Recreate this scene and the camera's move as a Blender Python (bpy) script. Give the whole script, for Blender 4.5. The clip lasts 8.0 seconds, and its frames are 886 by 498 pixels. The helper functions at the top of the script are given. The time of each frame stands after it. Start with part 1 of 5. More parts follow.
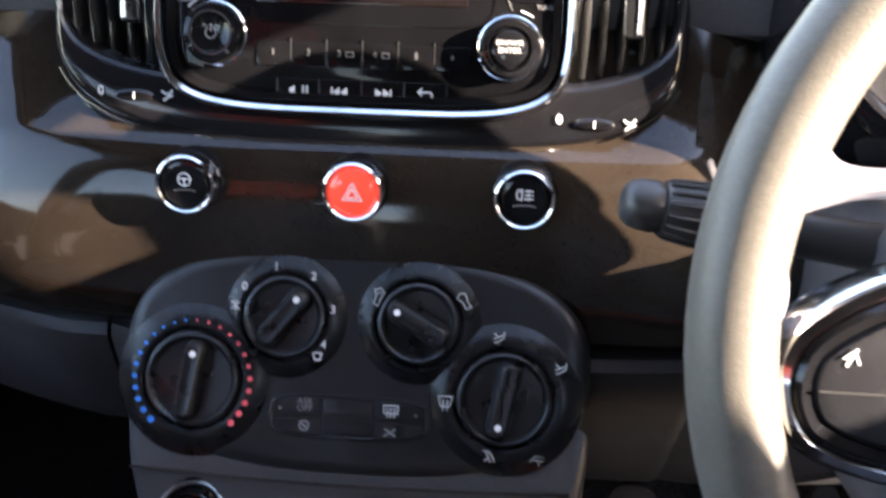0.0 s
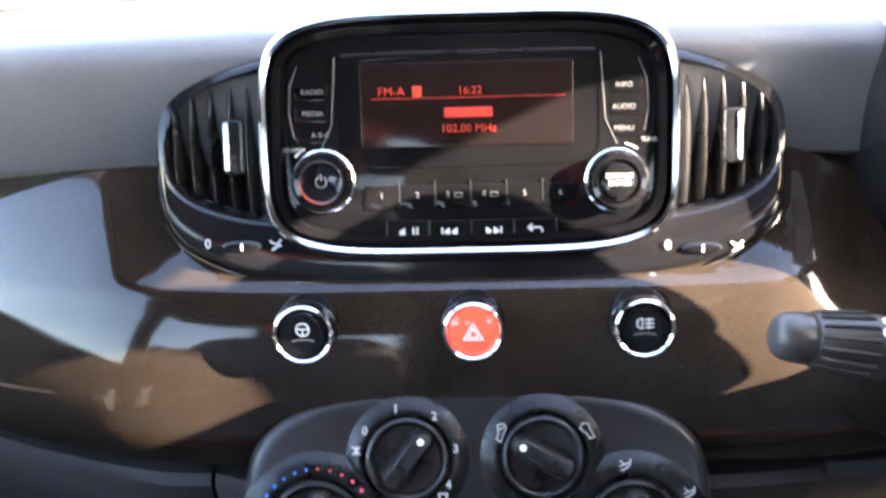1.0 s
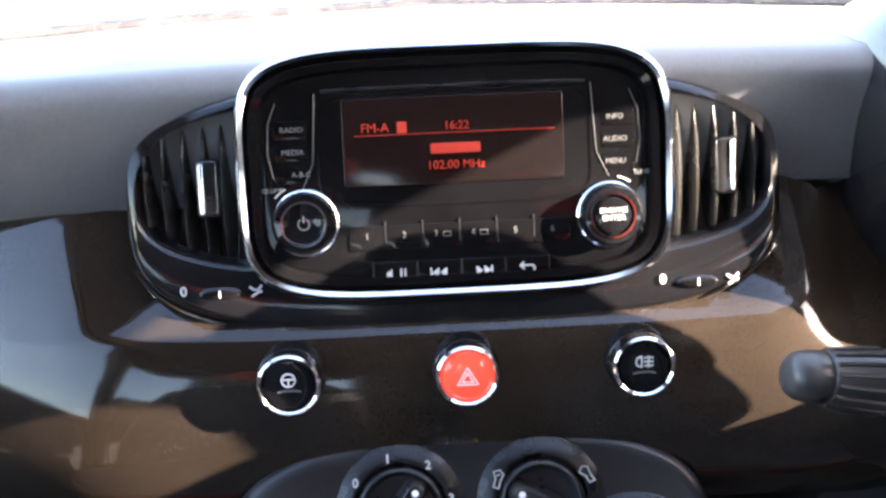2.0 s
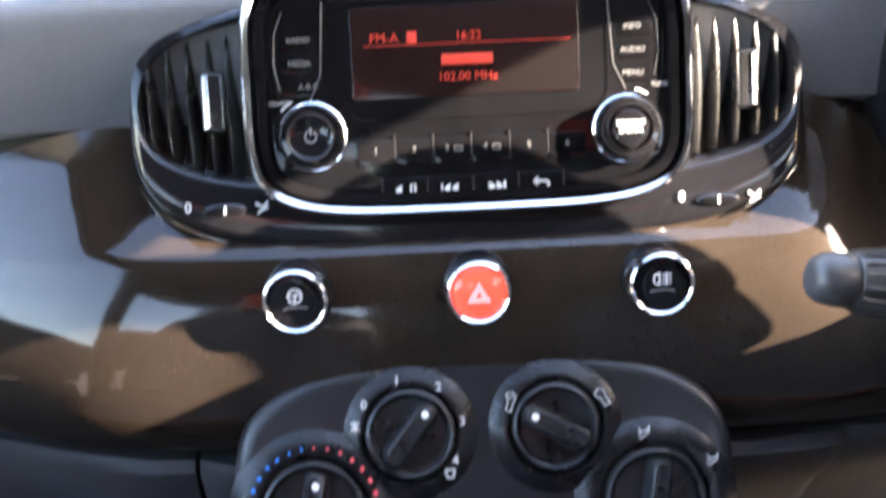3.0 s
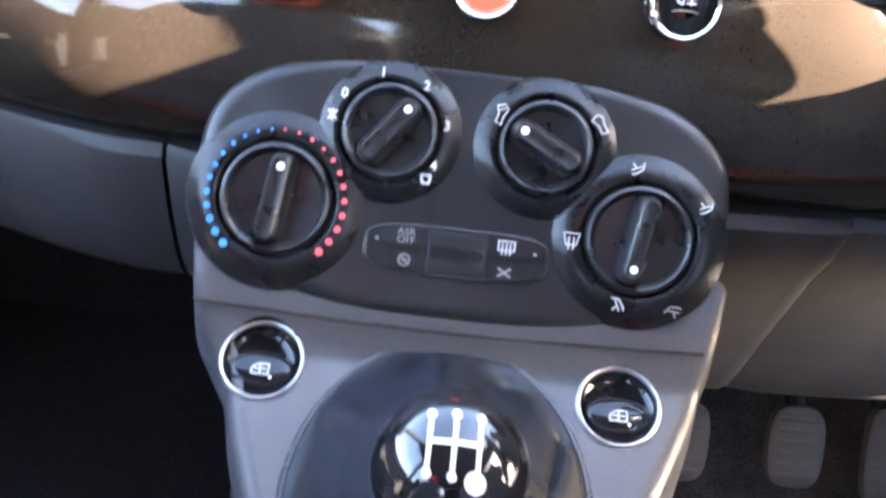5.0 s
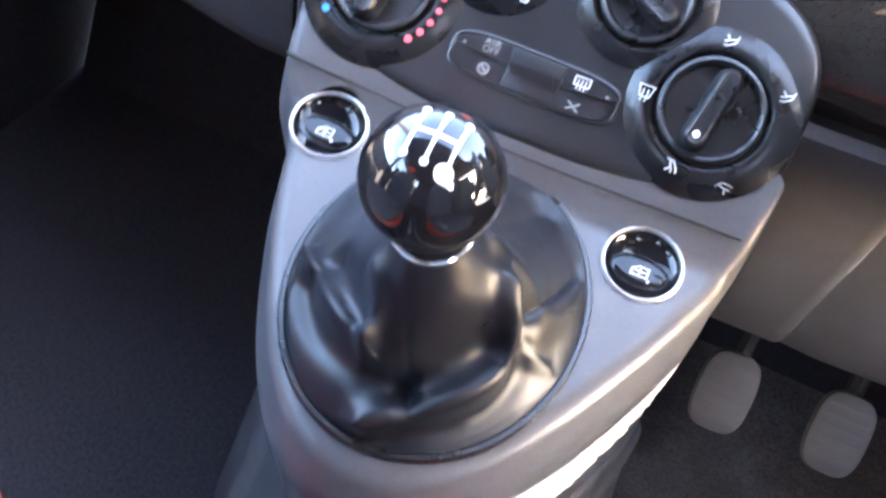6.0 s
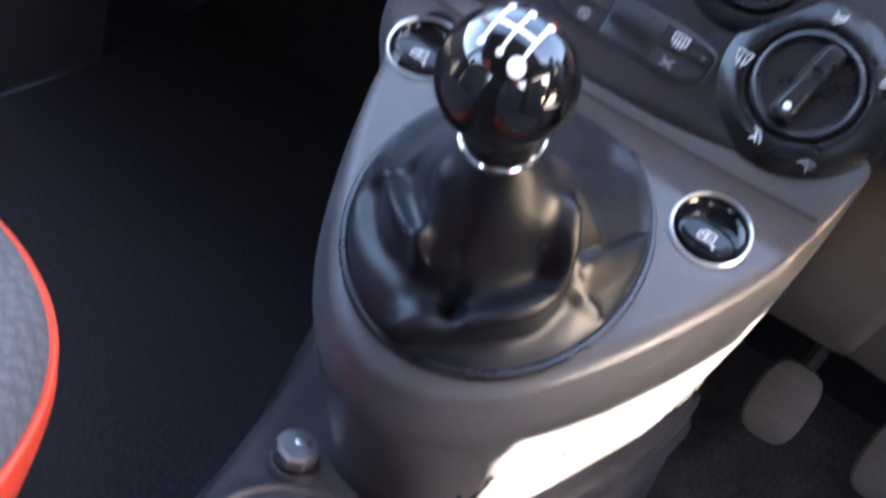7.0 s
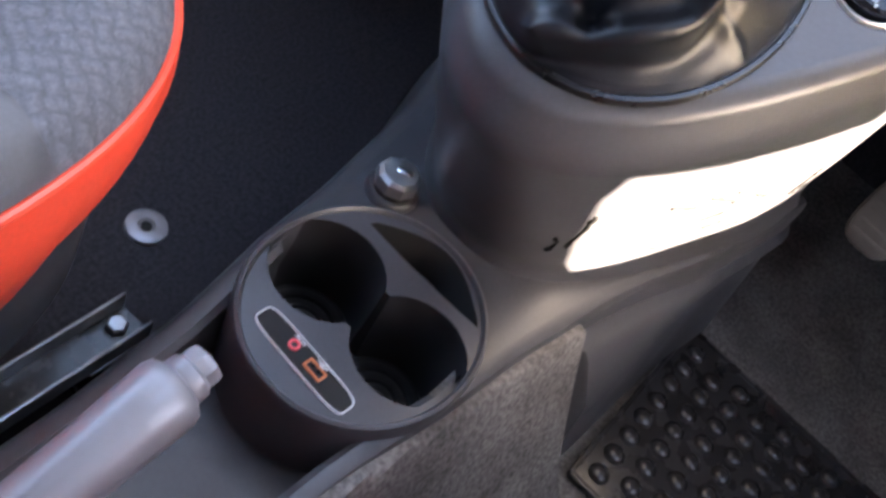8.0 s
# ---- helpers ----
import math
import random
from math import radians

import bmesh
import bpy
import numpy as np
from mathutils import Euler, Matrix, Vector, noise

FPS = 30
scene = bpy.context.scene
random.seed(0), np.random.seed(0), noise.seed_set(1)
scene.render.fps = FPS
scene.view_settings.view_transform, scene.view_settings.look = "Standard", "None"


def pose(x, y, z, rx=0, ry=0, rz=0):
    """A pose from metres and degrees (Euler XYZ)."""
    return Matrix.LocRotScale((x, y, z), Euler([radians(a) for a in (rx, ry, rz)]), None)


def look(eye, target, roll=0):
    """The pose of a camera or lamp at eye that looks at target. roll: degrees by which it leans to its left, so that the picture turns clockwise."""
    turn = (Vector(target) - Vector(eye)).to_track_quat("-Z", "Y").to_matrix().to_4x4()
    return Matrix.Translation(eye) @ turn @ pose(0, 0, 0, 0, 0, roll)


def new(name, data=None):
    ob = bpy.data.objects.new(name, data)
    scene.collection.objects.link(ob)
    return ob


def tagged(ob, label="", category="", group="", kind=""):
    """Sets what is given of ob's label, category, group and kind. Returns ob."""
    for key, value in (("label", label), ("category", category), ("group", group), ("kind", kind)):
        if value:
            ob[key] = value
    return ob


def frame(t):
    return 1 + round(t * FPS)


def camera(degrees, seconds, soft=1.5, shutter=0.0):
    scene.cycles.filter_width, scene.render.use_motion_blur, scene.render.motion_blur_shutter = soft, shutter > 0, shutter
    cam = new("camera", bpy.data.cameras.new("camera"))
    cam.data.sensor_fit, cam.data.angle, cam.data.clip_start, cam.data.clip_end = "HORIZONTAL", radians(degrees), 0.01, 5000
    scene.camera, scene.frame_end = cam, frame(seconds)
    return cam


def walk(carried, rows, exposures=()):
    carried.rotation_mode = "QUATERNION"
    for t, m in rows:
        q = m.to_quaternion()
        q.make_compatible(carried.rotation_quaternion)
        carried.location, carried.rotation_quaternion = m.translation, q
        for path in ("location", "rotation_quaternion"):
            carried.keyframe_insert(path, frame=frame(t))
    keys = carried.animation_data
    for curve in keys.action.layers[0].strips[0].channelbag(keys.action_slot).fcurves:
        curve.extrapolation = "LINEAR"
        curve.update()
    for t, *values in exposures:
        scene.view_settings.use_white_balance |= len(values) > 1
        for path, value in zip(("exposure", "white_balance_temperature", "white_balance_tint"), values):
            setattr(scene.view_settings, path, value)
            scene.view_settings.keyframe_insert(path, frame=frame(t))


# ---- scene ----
from mathutils.bvhtree import BVHTree

cam = camera(48.6, 8.0, soft=2.8, shutter=0.4)
PATH = [
    (0, (0.089, -0.049, 0.888), (-0.051, 1.667, -0.13), 0.5),
    (0.5, (0.042, -0.046, 0.904), (-0.046, 1.708, -0.053), -0.7),
    (1, (-0.001, -0.038, 0.924), (-0.055, 1.748, 0.027), -2.0),
    (1.5, (-0.015, -0.027, 0.932), (0.015, 1.771, 0.057), -1.7),
    (1.7, (-0.021, -0.019, 0.932), (0.034, 1.776, 0.051), -1.6),
    (2.8, (-0.033, -0.007, 0.893), (0.048, 1.807, 0.053), -2.0),
    (3, (-0.025, -0.016, 0.883), (0.005, 1.778, 0.001), -2.3),
    (3.5, (-0.036, -0.026, 0.846), (0.009, 1.708, -0.151), 0.0),
    (4, (-0.043, -0.008, 0.821), (0.074, 1.698, -0.215), 2.0),
    (4.2, (-0.044, -0.002, 0.818), (0.109, 1.698, -0.224), 2.5),
    (5.3, (0.018, -0.06, 0.748), (-0.092, 1.651, -0.282), 9.4),
    (5.5, (0.033, -0.076, 0.738), (-0.145, 1.616, -0.313), 11.9),
    (6, (0.063, -0.086, 0.716), (-0.217, 1.549, -0.403), 17.9),
    (6.5, (0.083, -0.096, 0.7), (-0.279, 1.497, -0.454), 22.6),
    (6.8, (0.089, -0.107, 0.71), (-0.361, 1.477, -0.425), 21.5),
    (7, (0.091, -0.102, 0.695), (-0.345, 1.458, -0.477), 24.0),
    (7.2, (0.094, -0.099, 0.684), (-0.287, 1.374, -0.614), 26.8),
    (7.5, (0.11, -0.113, 0.665), (-0.255, 1.291, -0.712), 29.9),
    (8, (0.105, -0.124, 0.65), (-0.235, 1.185, -0.824), 33.0),
]
EXPO, SKY, SUNPOWER = 4.42, 0.11, 4.8
EXPOSURE = [(0.0, -0.56, 6900), (0.5, 0.42, 6900), (1.1, 0.42, 6900), (1.6, -0.18, 6900), (2.8, 0.08, 6850), (3.4, 0.86, 6850), (4.2, 1.20, 6850), (5.3, 1.5, 6750), (6.0, 1.88, 6700), (6.5, 1.32, 6700), (7.1, 0.82, 6700), (7.5, 0.66, 6900), (8.0, 0.88, 7150)]
walk(cam, [(t, look(eye, target, roll)) for t, eye, target, roll in PATH],
     exposures=[(t, EXPO + d, kelvin, 20) for t, d, kelvin in EXPOSURE])

# ---- daylight ----
SUN_FROM = Vector((0.891, -0.256, 0.375)).normalized()
world = bpy.data.worlds.new("sky")
scene.world = world
world.use_nodes = True
wn = world.node_tree.nodes
sky = wn.new("ShaderNodeTexSky")
sky.sky_type = "NISHITA"
sky.sun_disc = False
sky.sun_elevation = math.asin(SUN_FROM.z)
sky.sun_rotation = math.atan2(SUN_FROM.x, SUN_FROM.y)
world.node_tree.links.new(sky.outputs["Color"], wn["Background"].inputs["Color"])
wn["Background"].inputs["Strength"].default_value = SKY
sun = new("sun", bpy.data.lights.new("sun", "SUN"))
sun.data.energy = SUNPOWER
sun.data.angle = radians(0.5)
sun.data.color = (1.0, 0.9, 0.74)
sun.matrix_world = look(SUN_FROM * 10, (0, 0, 0))


# ---- materials ----
def material(name, color, rough=0.5, metal=0.0, grain=0.0, grain_scale=400.0, bump=0.0, bump_scale=900.0,
             stain=0.0, stain_scale=9.0, coat=0.0, dust=0.0, spec=0.5, emit=None, emit_power=0.0):
    """Plain surface with fine grain, larger stains, relief and a little dust."""
    m = bpy.data.materials.new(name)
    m.use_nodes = True
    nt = m.node_tree
    b = nt.nodes["Principled BSDF"]
    b.inputs["Metallic"].default_value = metal
    b.inputs["Roughness"].default_value = rough
    b.inputs["Coat Weight"].default_value = coat
    b.inputs["Coat Roughness"].default_value = 0.04
    b.inputs["Specular IOR Level"].default_value = spec
    co = nt.nodes.new("ShaderNodeTexCoord")
    col = nt.nodes.new("ShaderNodeRGB")
    col.outputs[0].default_value = (*color, 1)
    last = col.outputs[0]

    def noisy(scale, low, high, detail=4.0):
        n = nt.nodes.new("ShaderNodeTexNoise")
        n.inputs["Scale"].default_value = scale
        n.inputs["Detail"].default_value = detail
        nt.links.new(co.outputs["Object"], n.inputs["Vector"])
        r = nt.nodes.new("ShaderNodeMapRange")
        r.inputs["From Min"].default_value, r.inputs["From Max"].default_value = 0.3, 0.7
        r.inputs["To Min"].default_value, r.inputs["To Max"].default_value = low, high
        nt.links.new(n.outputs["Fac"], r.inputs["Value"])
        return r.outputs["Result"]

    def times(sock, value):
        x = nt.nodes.new("ShaderNodeMix")
        x.data_type, x.blend_type = "RGBA", "MULTIPLY"
        x.inputs["Factor"].default_value = 1.0
        nt.links.new(sock, x.inputs["A"])
        nt.links.new(value, x.inputs["B"])
        return x.outputs["Result"]

    if grain:
        last = times(last, noisy(grain_scale, 1 - grain, 1 + grain))
    if stain:
        last = times(last, noisy(stain_scale, 1 - stain, 1 + stain))
        rr = noisy(stain_scale * 2.3, max(0.02, rough * (1 - stain)), min(1, rough * (1 + stain)))
        nt.links.new(rr, b.inputs["Roughness"])
    if dust:
        n = nt.nodes.new("ShaderNodeTexNoise")
        n.inputs["Scale"].default_value = 900
        n.inputs["Detail"].default_value = 2
        nt.links.new(co.outputs["Object"], n.inputs["Vector"])
        r = nt.nodes.new("ShaderNodeMapRange")
        r.inputs["From Min"].default_value, r.inputs["From Max"].default_value = 0.66, 0.74
        r.inputs["To Max"].default_value = dust
        nt.links.new(n.outputs["Fac"], r.inputs["Value"])
        x = nt.nodes.new("ShaderNodeMix")
        x.data_type = "RGBA"
        nt.links.new(r.outputs["Result"], x.inputs["Factor"])
        nt.links.new(last, x.inputs["A"])
        x.inputs["B"].default_value = (0.35, 0.33, 0.29, 1)
        last = x.outputs["Result"]
    nt.links.new(last, b.inputs["Base Color"])
    if bump:
        n = nt.nodes.new("ShaderNodeTexNoise")
        n.inputs["Scale"].default_value = bump_scale
        n.inputs["Detail"].default_value = 3
        nt.links.new(co.outputs["Object"], n.inputs["Vector"])
        bp = nt.nodes.new("ShaderNodeBump")
        bp.inputs["Strength"].default_value = bump
        bp.inputs["Distance"].default_value = 0.0006
        nt.links.new(n.outputs["Fac"], bp.inputs["Height"])
        nt.links.new(bp.outputs["Normal"], b.inputs["Normal"])
    if emit:
        b.inputs["Emission Color"].default_value = (*emit, 1)
        b.inputs["Emission Strength"].default_value = emit_power
    return m


def glass(name, tint, rough=0.0):
    m = bpy.data.materials.new(name)
    m.use_nodes = True
    b = m.node_tree.nodes["Principled BSDF"]
    b.inputs["Base Color"].default_value = (*tint, 1)
    b.inputs["Transmission Weight"].default_value = 1.0
    b.inputs["Roughness"].default_value = rough
    b.inputs["IOR"].default_value = 1.1
    return m


def woven(name, color):
    """Seat cloth with a coarse basket weave."""
    m = material(name, color, rough=0.85, grain=0.25, grain_scale=500, stain=0.08)
    nt = m.node_tree
    b = nt.nodes["Principled BSDF"]
    co = nt.nodes.new("ShaderNodeTexCoord")
    mp = nt.nodes.new("ShaderNodeMapping")
    mp.inputs["Rotation"].default_value = (0, 0, radians(25))
    nt.links.new(co.outputs["Object"], mp.inputs["Vector"])
    # two crossed waves, bent by noise, give the small woven chevrons
    bend = nt.nodes.new("ShaderNodeTexNoise")
    bend.inputs["Scale"].default_value = 60
    nt.links.new(co.outputs["Object"], bend.inputs["Vector"])
    shift = nt.nodes.new("ShaderNodeMixRGB")
    shift.inputs["Fac"].default_value = 0.005
    nt.links.new(mp.outputs["Vector"], shift.inputs["Color1"])
    nt.links.new(bend.outputs["Color"], shift.inputs["Color2"])
    check = nt.nodes.new("ShaderNodeTexChecker")
    check.inputs["Scale"].default_value = 105
    nt.links.new(shift.outputs["Color"], check.inputs["Vector"])
    weave = nt.nodes.new("ShaderNodeMixRGB")
    nt.links.new(check.outputs["Fac"], weave.inputs["Fac"])
    for axis, name_in in (("X", "Color1"), ("Y", "Color2")):
        wv = nt.nodes.new("ShaderNodeTexWave")
        wv.bands_direction = axis
        wv.inputs["Scale"].default_value = 33
        wv.inputs["Distortion"].default_value = 0.6
        nt.links.new(shift.outputs["Color"], wv.inputs["Vector"])
        nt.links.new(wv.outputs["Color"], weave.inputs[name_in])
    br = nt.nodes.new("ShaderNodeMixRGB")
    br.inputs["Color1"].default_value = (0.50, 0.50, 0.53, 1)
    br.inputs["Color2"].default_value = (1, 1, 1, 1)
    nt.links.new(weave.outputs["Color"], br.inputs["Fac"])
    old = b.inputs["Base Color"].links[0].from_socket
    x = nt.nodes.new("ShaderNodeMix")
    x.data_type, x.blend_type = "RGBA", "MULTIPLY"
    x.inputs["Factor"].default_value = 0.65
    nt.links.new(old, x.inputs["A"])
    nt.links.new(br.outputs["Color"], x.inputs["B"])
    nt.links.new(x.outputs["Result"], b.inputs["Base Color"])
    bp = nt.nodes.new("ShaderNodeBump")
    bp.inputs["Strength"].default_value = 0.7
    bp.inputs["Distance"].default_value = 0.002
    nt.links.new(br.outputs["Color"], bp.inputs["Height"])
    nt.links.new(bp.outputs["Normal"], b.inputs["Normal"])
    return m


PIANO = material("piano_black", (0.006, 0.006, 0.007), rough=0.07, stain=0.5, stain_scale=14, dust=0.01, spec=0.36)
RADIO_GLOSS = material("gloss_black_radio_plastic", (0.0035, 0.0035, 0.004), rough=0.06, stain=0.4, stain_scale=14, dust=0.006, spec=0.17)
LACQUER = material("black_lacquer", (0.005, 0.005, 0.006), rough=0.045, stain=0.3, stain_scale=20, dust=0.01, spec=0.5, coat=0.4)
FASCIA = material("dark_metallic_paint", (0.016, 0.012, 0.009), rough=0.07, metal=0.0, grain=0.25, grain_scale=1500, stain=0.3, stain_scale=7, dust=0.028, spec=0.46)
POD = material("glossy_black_plastic", (0.006, 0.006, 0.007), rough=0.11, stain=0.2, stain_scale=12, dust=0.03, spec=0.38)
STALK = material("dark_grey_stalk_plastic", (0.028, 0.028, 0.029), rough=0.34, stain=0.15, stain_scale=30, bump=0.1)
COLLAR = material("gloss_black_dial_plastic", (0.006, 0.0062, 0.0072), rough=0.27, stain=0.25, stain_scale=18, dust=0.03, spec=0.30)
VENT = material("vent_black_plastic", (0.008, 0.008, 0.008), rough=0.24, stain=0.2, stain_scale=20)
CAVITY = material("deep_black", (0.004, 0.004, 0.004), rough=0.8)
PANEL = material("dark_grained_plastic", (0.0105, 0.0108, 0.0125), rough=0.33, spec=0.45, grain=0.12, bump=0.12, stain=0.15, dust=0.05)
KNOB = material("black_knob_plastic", (0.008, 0.008, 0.009), rough=0.30, stain=0.2, stain_scale=30, bump=0.05)
CONSOLE = material("grey_console_plastic", (0.054, 0.055, 0.060), rough=0.37, spec=0.36, grain=0.08, bump=0.18, stain=0.10, stain_scale=6, dust=0.04)
PAD = material("grey_dash_plastic", (0.058, 0.061, 0.068), rough=0.46, grain=0.10, bump=0.25, stain=0.10, stain_scale=5)
LOWER = material("black_lower_dash_plastic", (0.034, 0.034, 0.037), rough=0.55, grain=0.12, bump=0.2, stain=0.12)
CUP = material("black_cup_plastic", (0.012, 0.012, 0.013), rough=0.36, stain=0.15, stain_scale=20, bump=0.1)
CHROME = material("chrome", (0.80, 0.80, 0.80), rough=0.09, metal=1.0, stain=0.3, stain_scale=40)
SATIN = material("satin_chrome", (0.76, 0.76, 0.77), rough=0.38, metal=0.95, stain=0.15, stain_scale=120)
SILVER = material("silver_plastic", (0.30, 0.29, 0.315), rough=0.34, metal=0.35, stain=0.15, stain_scale=20)
GRIP = material("grey_grip_plastic", (0.17, 0.165, 0.178), rough=0.36, metal=0.2, stain=0.15, stain_scale=20)
LEATHER = material("black_leather", (0.0056, 0.0070, 0.0104), rough=0.34, spec=0.35, grain=0.15, grain_scale=900, bump=0.35, bump_scale=1400, stain=0.2, stain_scale=18)
WHEEL_SKIN = material("tan_grey_leather", (0.085, 0.078, 0.066), rough=0.40, grain=0.1, bump=0.3, bump_scale=1200, stain=0.12, stain_scale=10)
# one carpet in two tones: lighter for the lit side, darker for shade
LIT_CARPET = material("lit_carpet", (0.114, 0.110, 0.105), rough=1.0, grain=0.45, grain_scale=260, bump=0.9, bump_scale=500, stain=0.3, stain_scale=18, spec=0.1)
SHADED_CARPET = material("shaded_carpet", (0.032, 0.031, 0.036), rough=1.0, grain=0.35, grain_scale=260, bump=0.6, bump_scale=500, spec=0.1)
RUBBER = material("black_rubber", (0.026, 0.026, 0.028), rough=0.27, grain=0.15, stain=0.2, stain_scale=20)
PEDAL = material("grey_rubber", (0.042, 0.041, 0.040), rough=0.8, grain=0.06, grain_scale=900, stain=0.12, stain_scale=30)
CLOTH = woven("grey_seat_cloth", (0.082, 0.087, 0.101))
CLOTH_SIDE = material("dark_grey_seat_vinyl", (0.055, 0.056, 0.062), rough=0.55, grain=0.1, bump=0.3, stain=0.1)
RED = material("coral_red_vinyl", (0.72, 0.062, 0.028), rough=0.45, grain=0.06, bump=0.2, stain=0.08, stain_scale=8)
# headliner colour set very dark to hold down reflected light in the cabin
HEADLINER = material("dimmed_headliner", (0.046, 0.043, 0.041), rough=0.9, grain=0.1, stain=0.05)
DOORTRIM = material("dark_door_trim", (0.05, 0.05, 0.055), rough=0.6, grain=0.1, stain=0.1)
TARMAC = material("tarmac", (0.10, 0.10, 0.10), rough=0.9, grain=0.4, grain_scale=30, stain=0.2, stain_scale=0.4)
WHITE = material("white_print", (0.80, 0.80, 0.80), rough=0.5)
LABEL = material("pale_grey_print", (0.50, 0.50, 0.50), rough=0.5)
GREYPRINT = material("grey_print", (0.19, 0.19, 0.19), rough=0.5)
KEYPRINT = material("faint_key_print", (0.105, 0.105, 0.105), rough=0.5)
SEAMPRINT = material("dark_key_seam", (0.026, 0.026, 0.027), rough=0.4)
RED_DOT = material("red_print", (0.85, 0.10, 0.12), rough=0.5)
BLUE_DOT = material("blue_print", (0.02, 0.22, 0.75), rough=0.5)
HAZARD = material("lit_red_lens", (0.75, 0.06, 0.03), rough=0.15, emit=(1.0, 0.10, 0.06), emit_power=0.045, coat=0.5)
SCREEN = material("dark_display", (0.005, 0.004, 0.004), rough=0.12, spec=0.32, emit=(1.0, 0.10, 0.04), emit_power=0.00032)
SCREEN_TEXT = material("glowing_red_text", (0.3, 0.02, 0.01), rough=0.4, emit=(1.0, 0.06, 0.025), emit_power=0.0062)
ORANGE = material("amber_reflector", (0.55, 0.16, 0.06), rough=0.3)
PANE = glass("window_glass", (0.97, 1.0, 0.98))
STEEL = material("dull_steel", (0.35, 0.35, 0.36), rough=0.4, metal=0.9, stain=0.3, stain_scale=30)


# ---- mesh helpers ----
def part(name, bm, mat, parent, label="", smooth=True, m=None, flip=False):
    """Link a bmesh as one mesh under a thing or a part; open sheets may need their faces turned over."""
    bmesh.ops.recalc_face_normals(bm, faces=bm.faces)
    if flip:
        bmesh.ops.reverse_faces(bm, faces=bm.faces[:])
    if m is not None:
        bm.transform(m)
    me = bpy.data.meshes.new(name)
    bm.to_mesh(me)
    bm.free()
    me.materials.append(mat)
    if smooth:
        me.set_sharp_from_angle(angle=radians(38))
        me.polygons.foreach_set("use_smooth", [True] * len(me.polygons))
    ob = new(name, me)
    ob.parent = parent
    if label:
        tagged(ob, label)
    return ob


def thing(name, m, label, category, group="", kind=""):
    ob = new(name)
    ob.empty_display_size = 0.02
    ob.matrix_world = m
    return tagged(ob, label, category, group, kind)


def structure(name, bm, mat, label, category, smooth=False, flip=False):
    ob = part(name, bm, mat, None, "", smooth, None, flip)
    return tagged(ob, label, category, "", "structure")


def lean_frame(x, y, z, degrees):
    """Local x across the car, y up a face that leans back by that angle, z out of it."""
    a = radians(degrees)
    return Matrix(((1, 0, 0, x), (0, math.sin(a), -math.cos(a), y), (0, math.cos(a), math.sin(a), z), (0, 0, 0, 1)))


def superellipse(rx, ry, power, n=64, cx=0.0, cy=0.0):
    out = []
    for i in range(n):
        a = 2 * math.pi * i / n
        c, s = math.cos(a), math.sin(a)
        out.append((cx + rx * math.copysign(abs(c) ** (2 / power), c), cy + ry * math.copysign(abs(s) ** (2 / power), s)))
    return out


def rrect(w, h, r, cx=0.0, cy=0.0, n=5):
    out = []
    for sx, sy, a0 in ((1, 1, 0), (-1, 1, 90), (-1, -1, 180), (1, -1, 270)):
        for i in range(n + 1):
            a = radians(a0 + 90 * i / n)
            out.append((cx + sx * (w / 2 - r) + r * math.cos(a), cy + sy * (h / 2 - r) + r * math.sin(a)))
    return out


def inset(outline, d):
    """The closed outline, drawn in by d."""
    p = [Vector(q) for q in outline]
    n = len(p)
    out = []
    for i in range(n):
        e = p[(i + 1) % n] - p[i - 1]
        if e.length < 1e-9:
            out.append(tuple(p[i]))
            continue
        e.normalize()
        out.append((p[i].x - e.y * d, p[i].y + e.x * d))
    return out


def ring_of(bm, pts):
    return [bm.verts.new(q) for q in pts]


def bridge(bm, a, b, closed=True):
    n = len(a)
    for i in range(n if closed else n - 1):
        j = (i + 1) % n
        bm.faces.new((a[i], a[j], b[j], b[i]))


def loft(rings, cap_first=True, cap_last=True, closed=True, bm=None):
    """Skin through rings of 3D points."""
    bm = bm or bmesh.new()
    made = [ring_of(bm, r) for r in rings]
    for a, b in zip(made, made[1:]):
        bridge(bm, a, b, closed)
    if cap_first:
        bm.faces.new(made[0])
    if cap_last:
        bm.faces.new(made[-1])
    return bm


def prism(outline, profile, cap_first=True, cap_last=True, bm=None):
    """Rings of the outline, each drawn in by d and set at height h."""
    return loft([[(x, y, h) for x, y in inset(outline, d)] for d, h in profile], cap_first, cap_last, True, bm)


def band(outline, profile, bm=None):
    """A closed moulding along the outline: the profile's last ring joins its first."""
    bm = bm or bmesh.new()
    made = [ring_of(bm, [(x, y, h) for x, y in inset(outline, d)]) for d, h in profile]
    for a, b in zip(made, made[1:] + made[:1]):
        bridge(bm, a, b)
    return bm


def round_profile(r, h0, h1, r_edge=0.001, steps=3):
    """Straight sides from h0 to h1 with a rounded top edge."""
    out = [(0, h0)]
    for i in range(steps + 1):
        a = math.pi / 2 * i / steps
        out.append((r_edge * (1 - math.cos(a)), h1 - r_edge + r_edge * math.sin(a)))
    return out


def slab(outline, h0, h1, edge=0.001):
    return prism(outline, round_profile(0, h0, h1, edge))


def box(sx, sy, sz, m=None, bevel=0.0, segs=2):
    bm = bmesh.new()
    bmesh.ops.create_cube(bm, size=1)
    bmesh.ops.scale(bm, vec=(sx, sy, sz), verts=bm.verts)
    if bevel:
        bmesh.ops.bevel(bm, geom=bm.edges[:], offset=bevel, segments=segs, affect="EDGES", profile=0.5)
    if m is not None:
        bm.transform(m)
    return bm


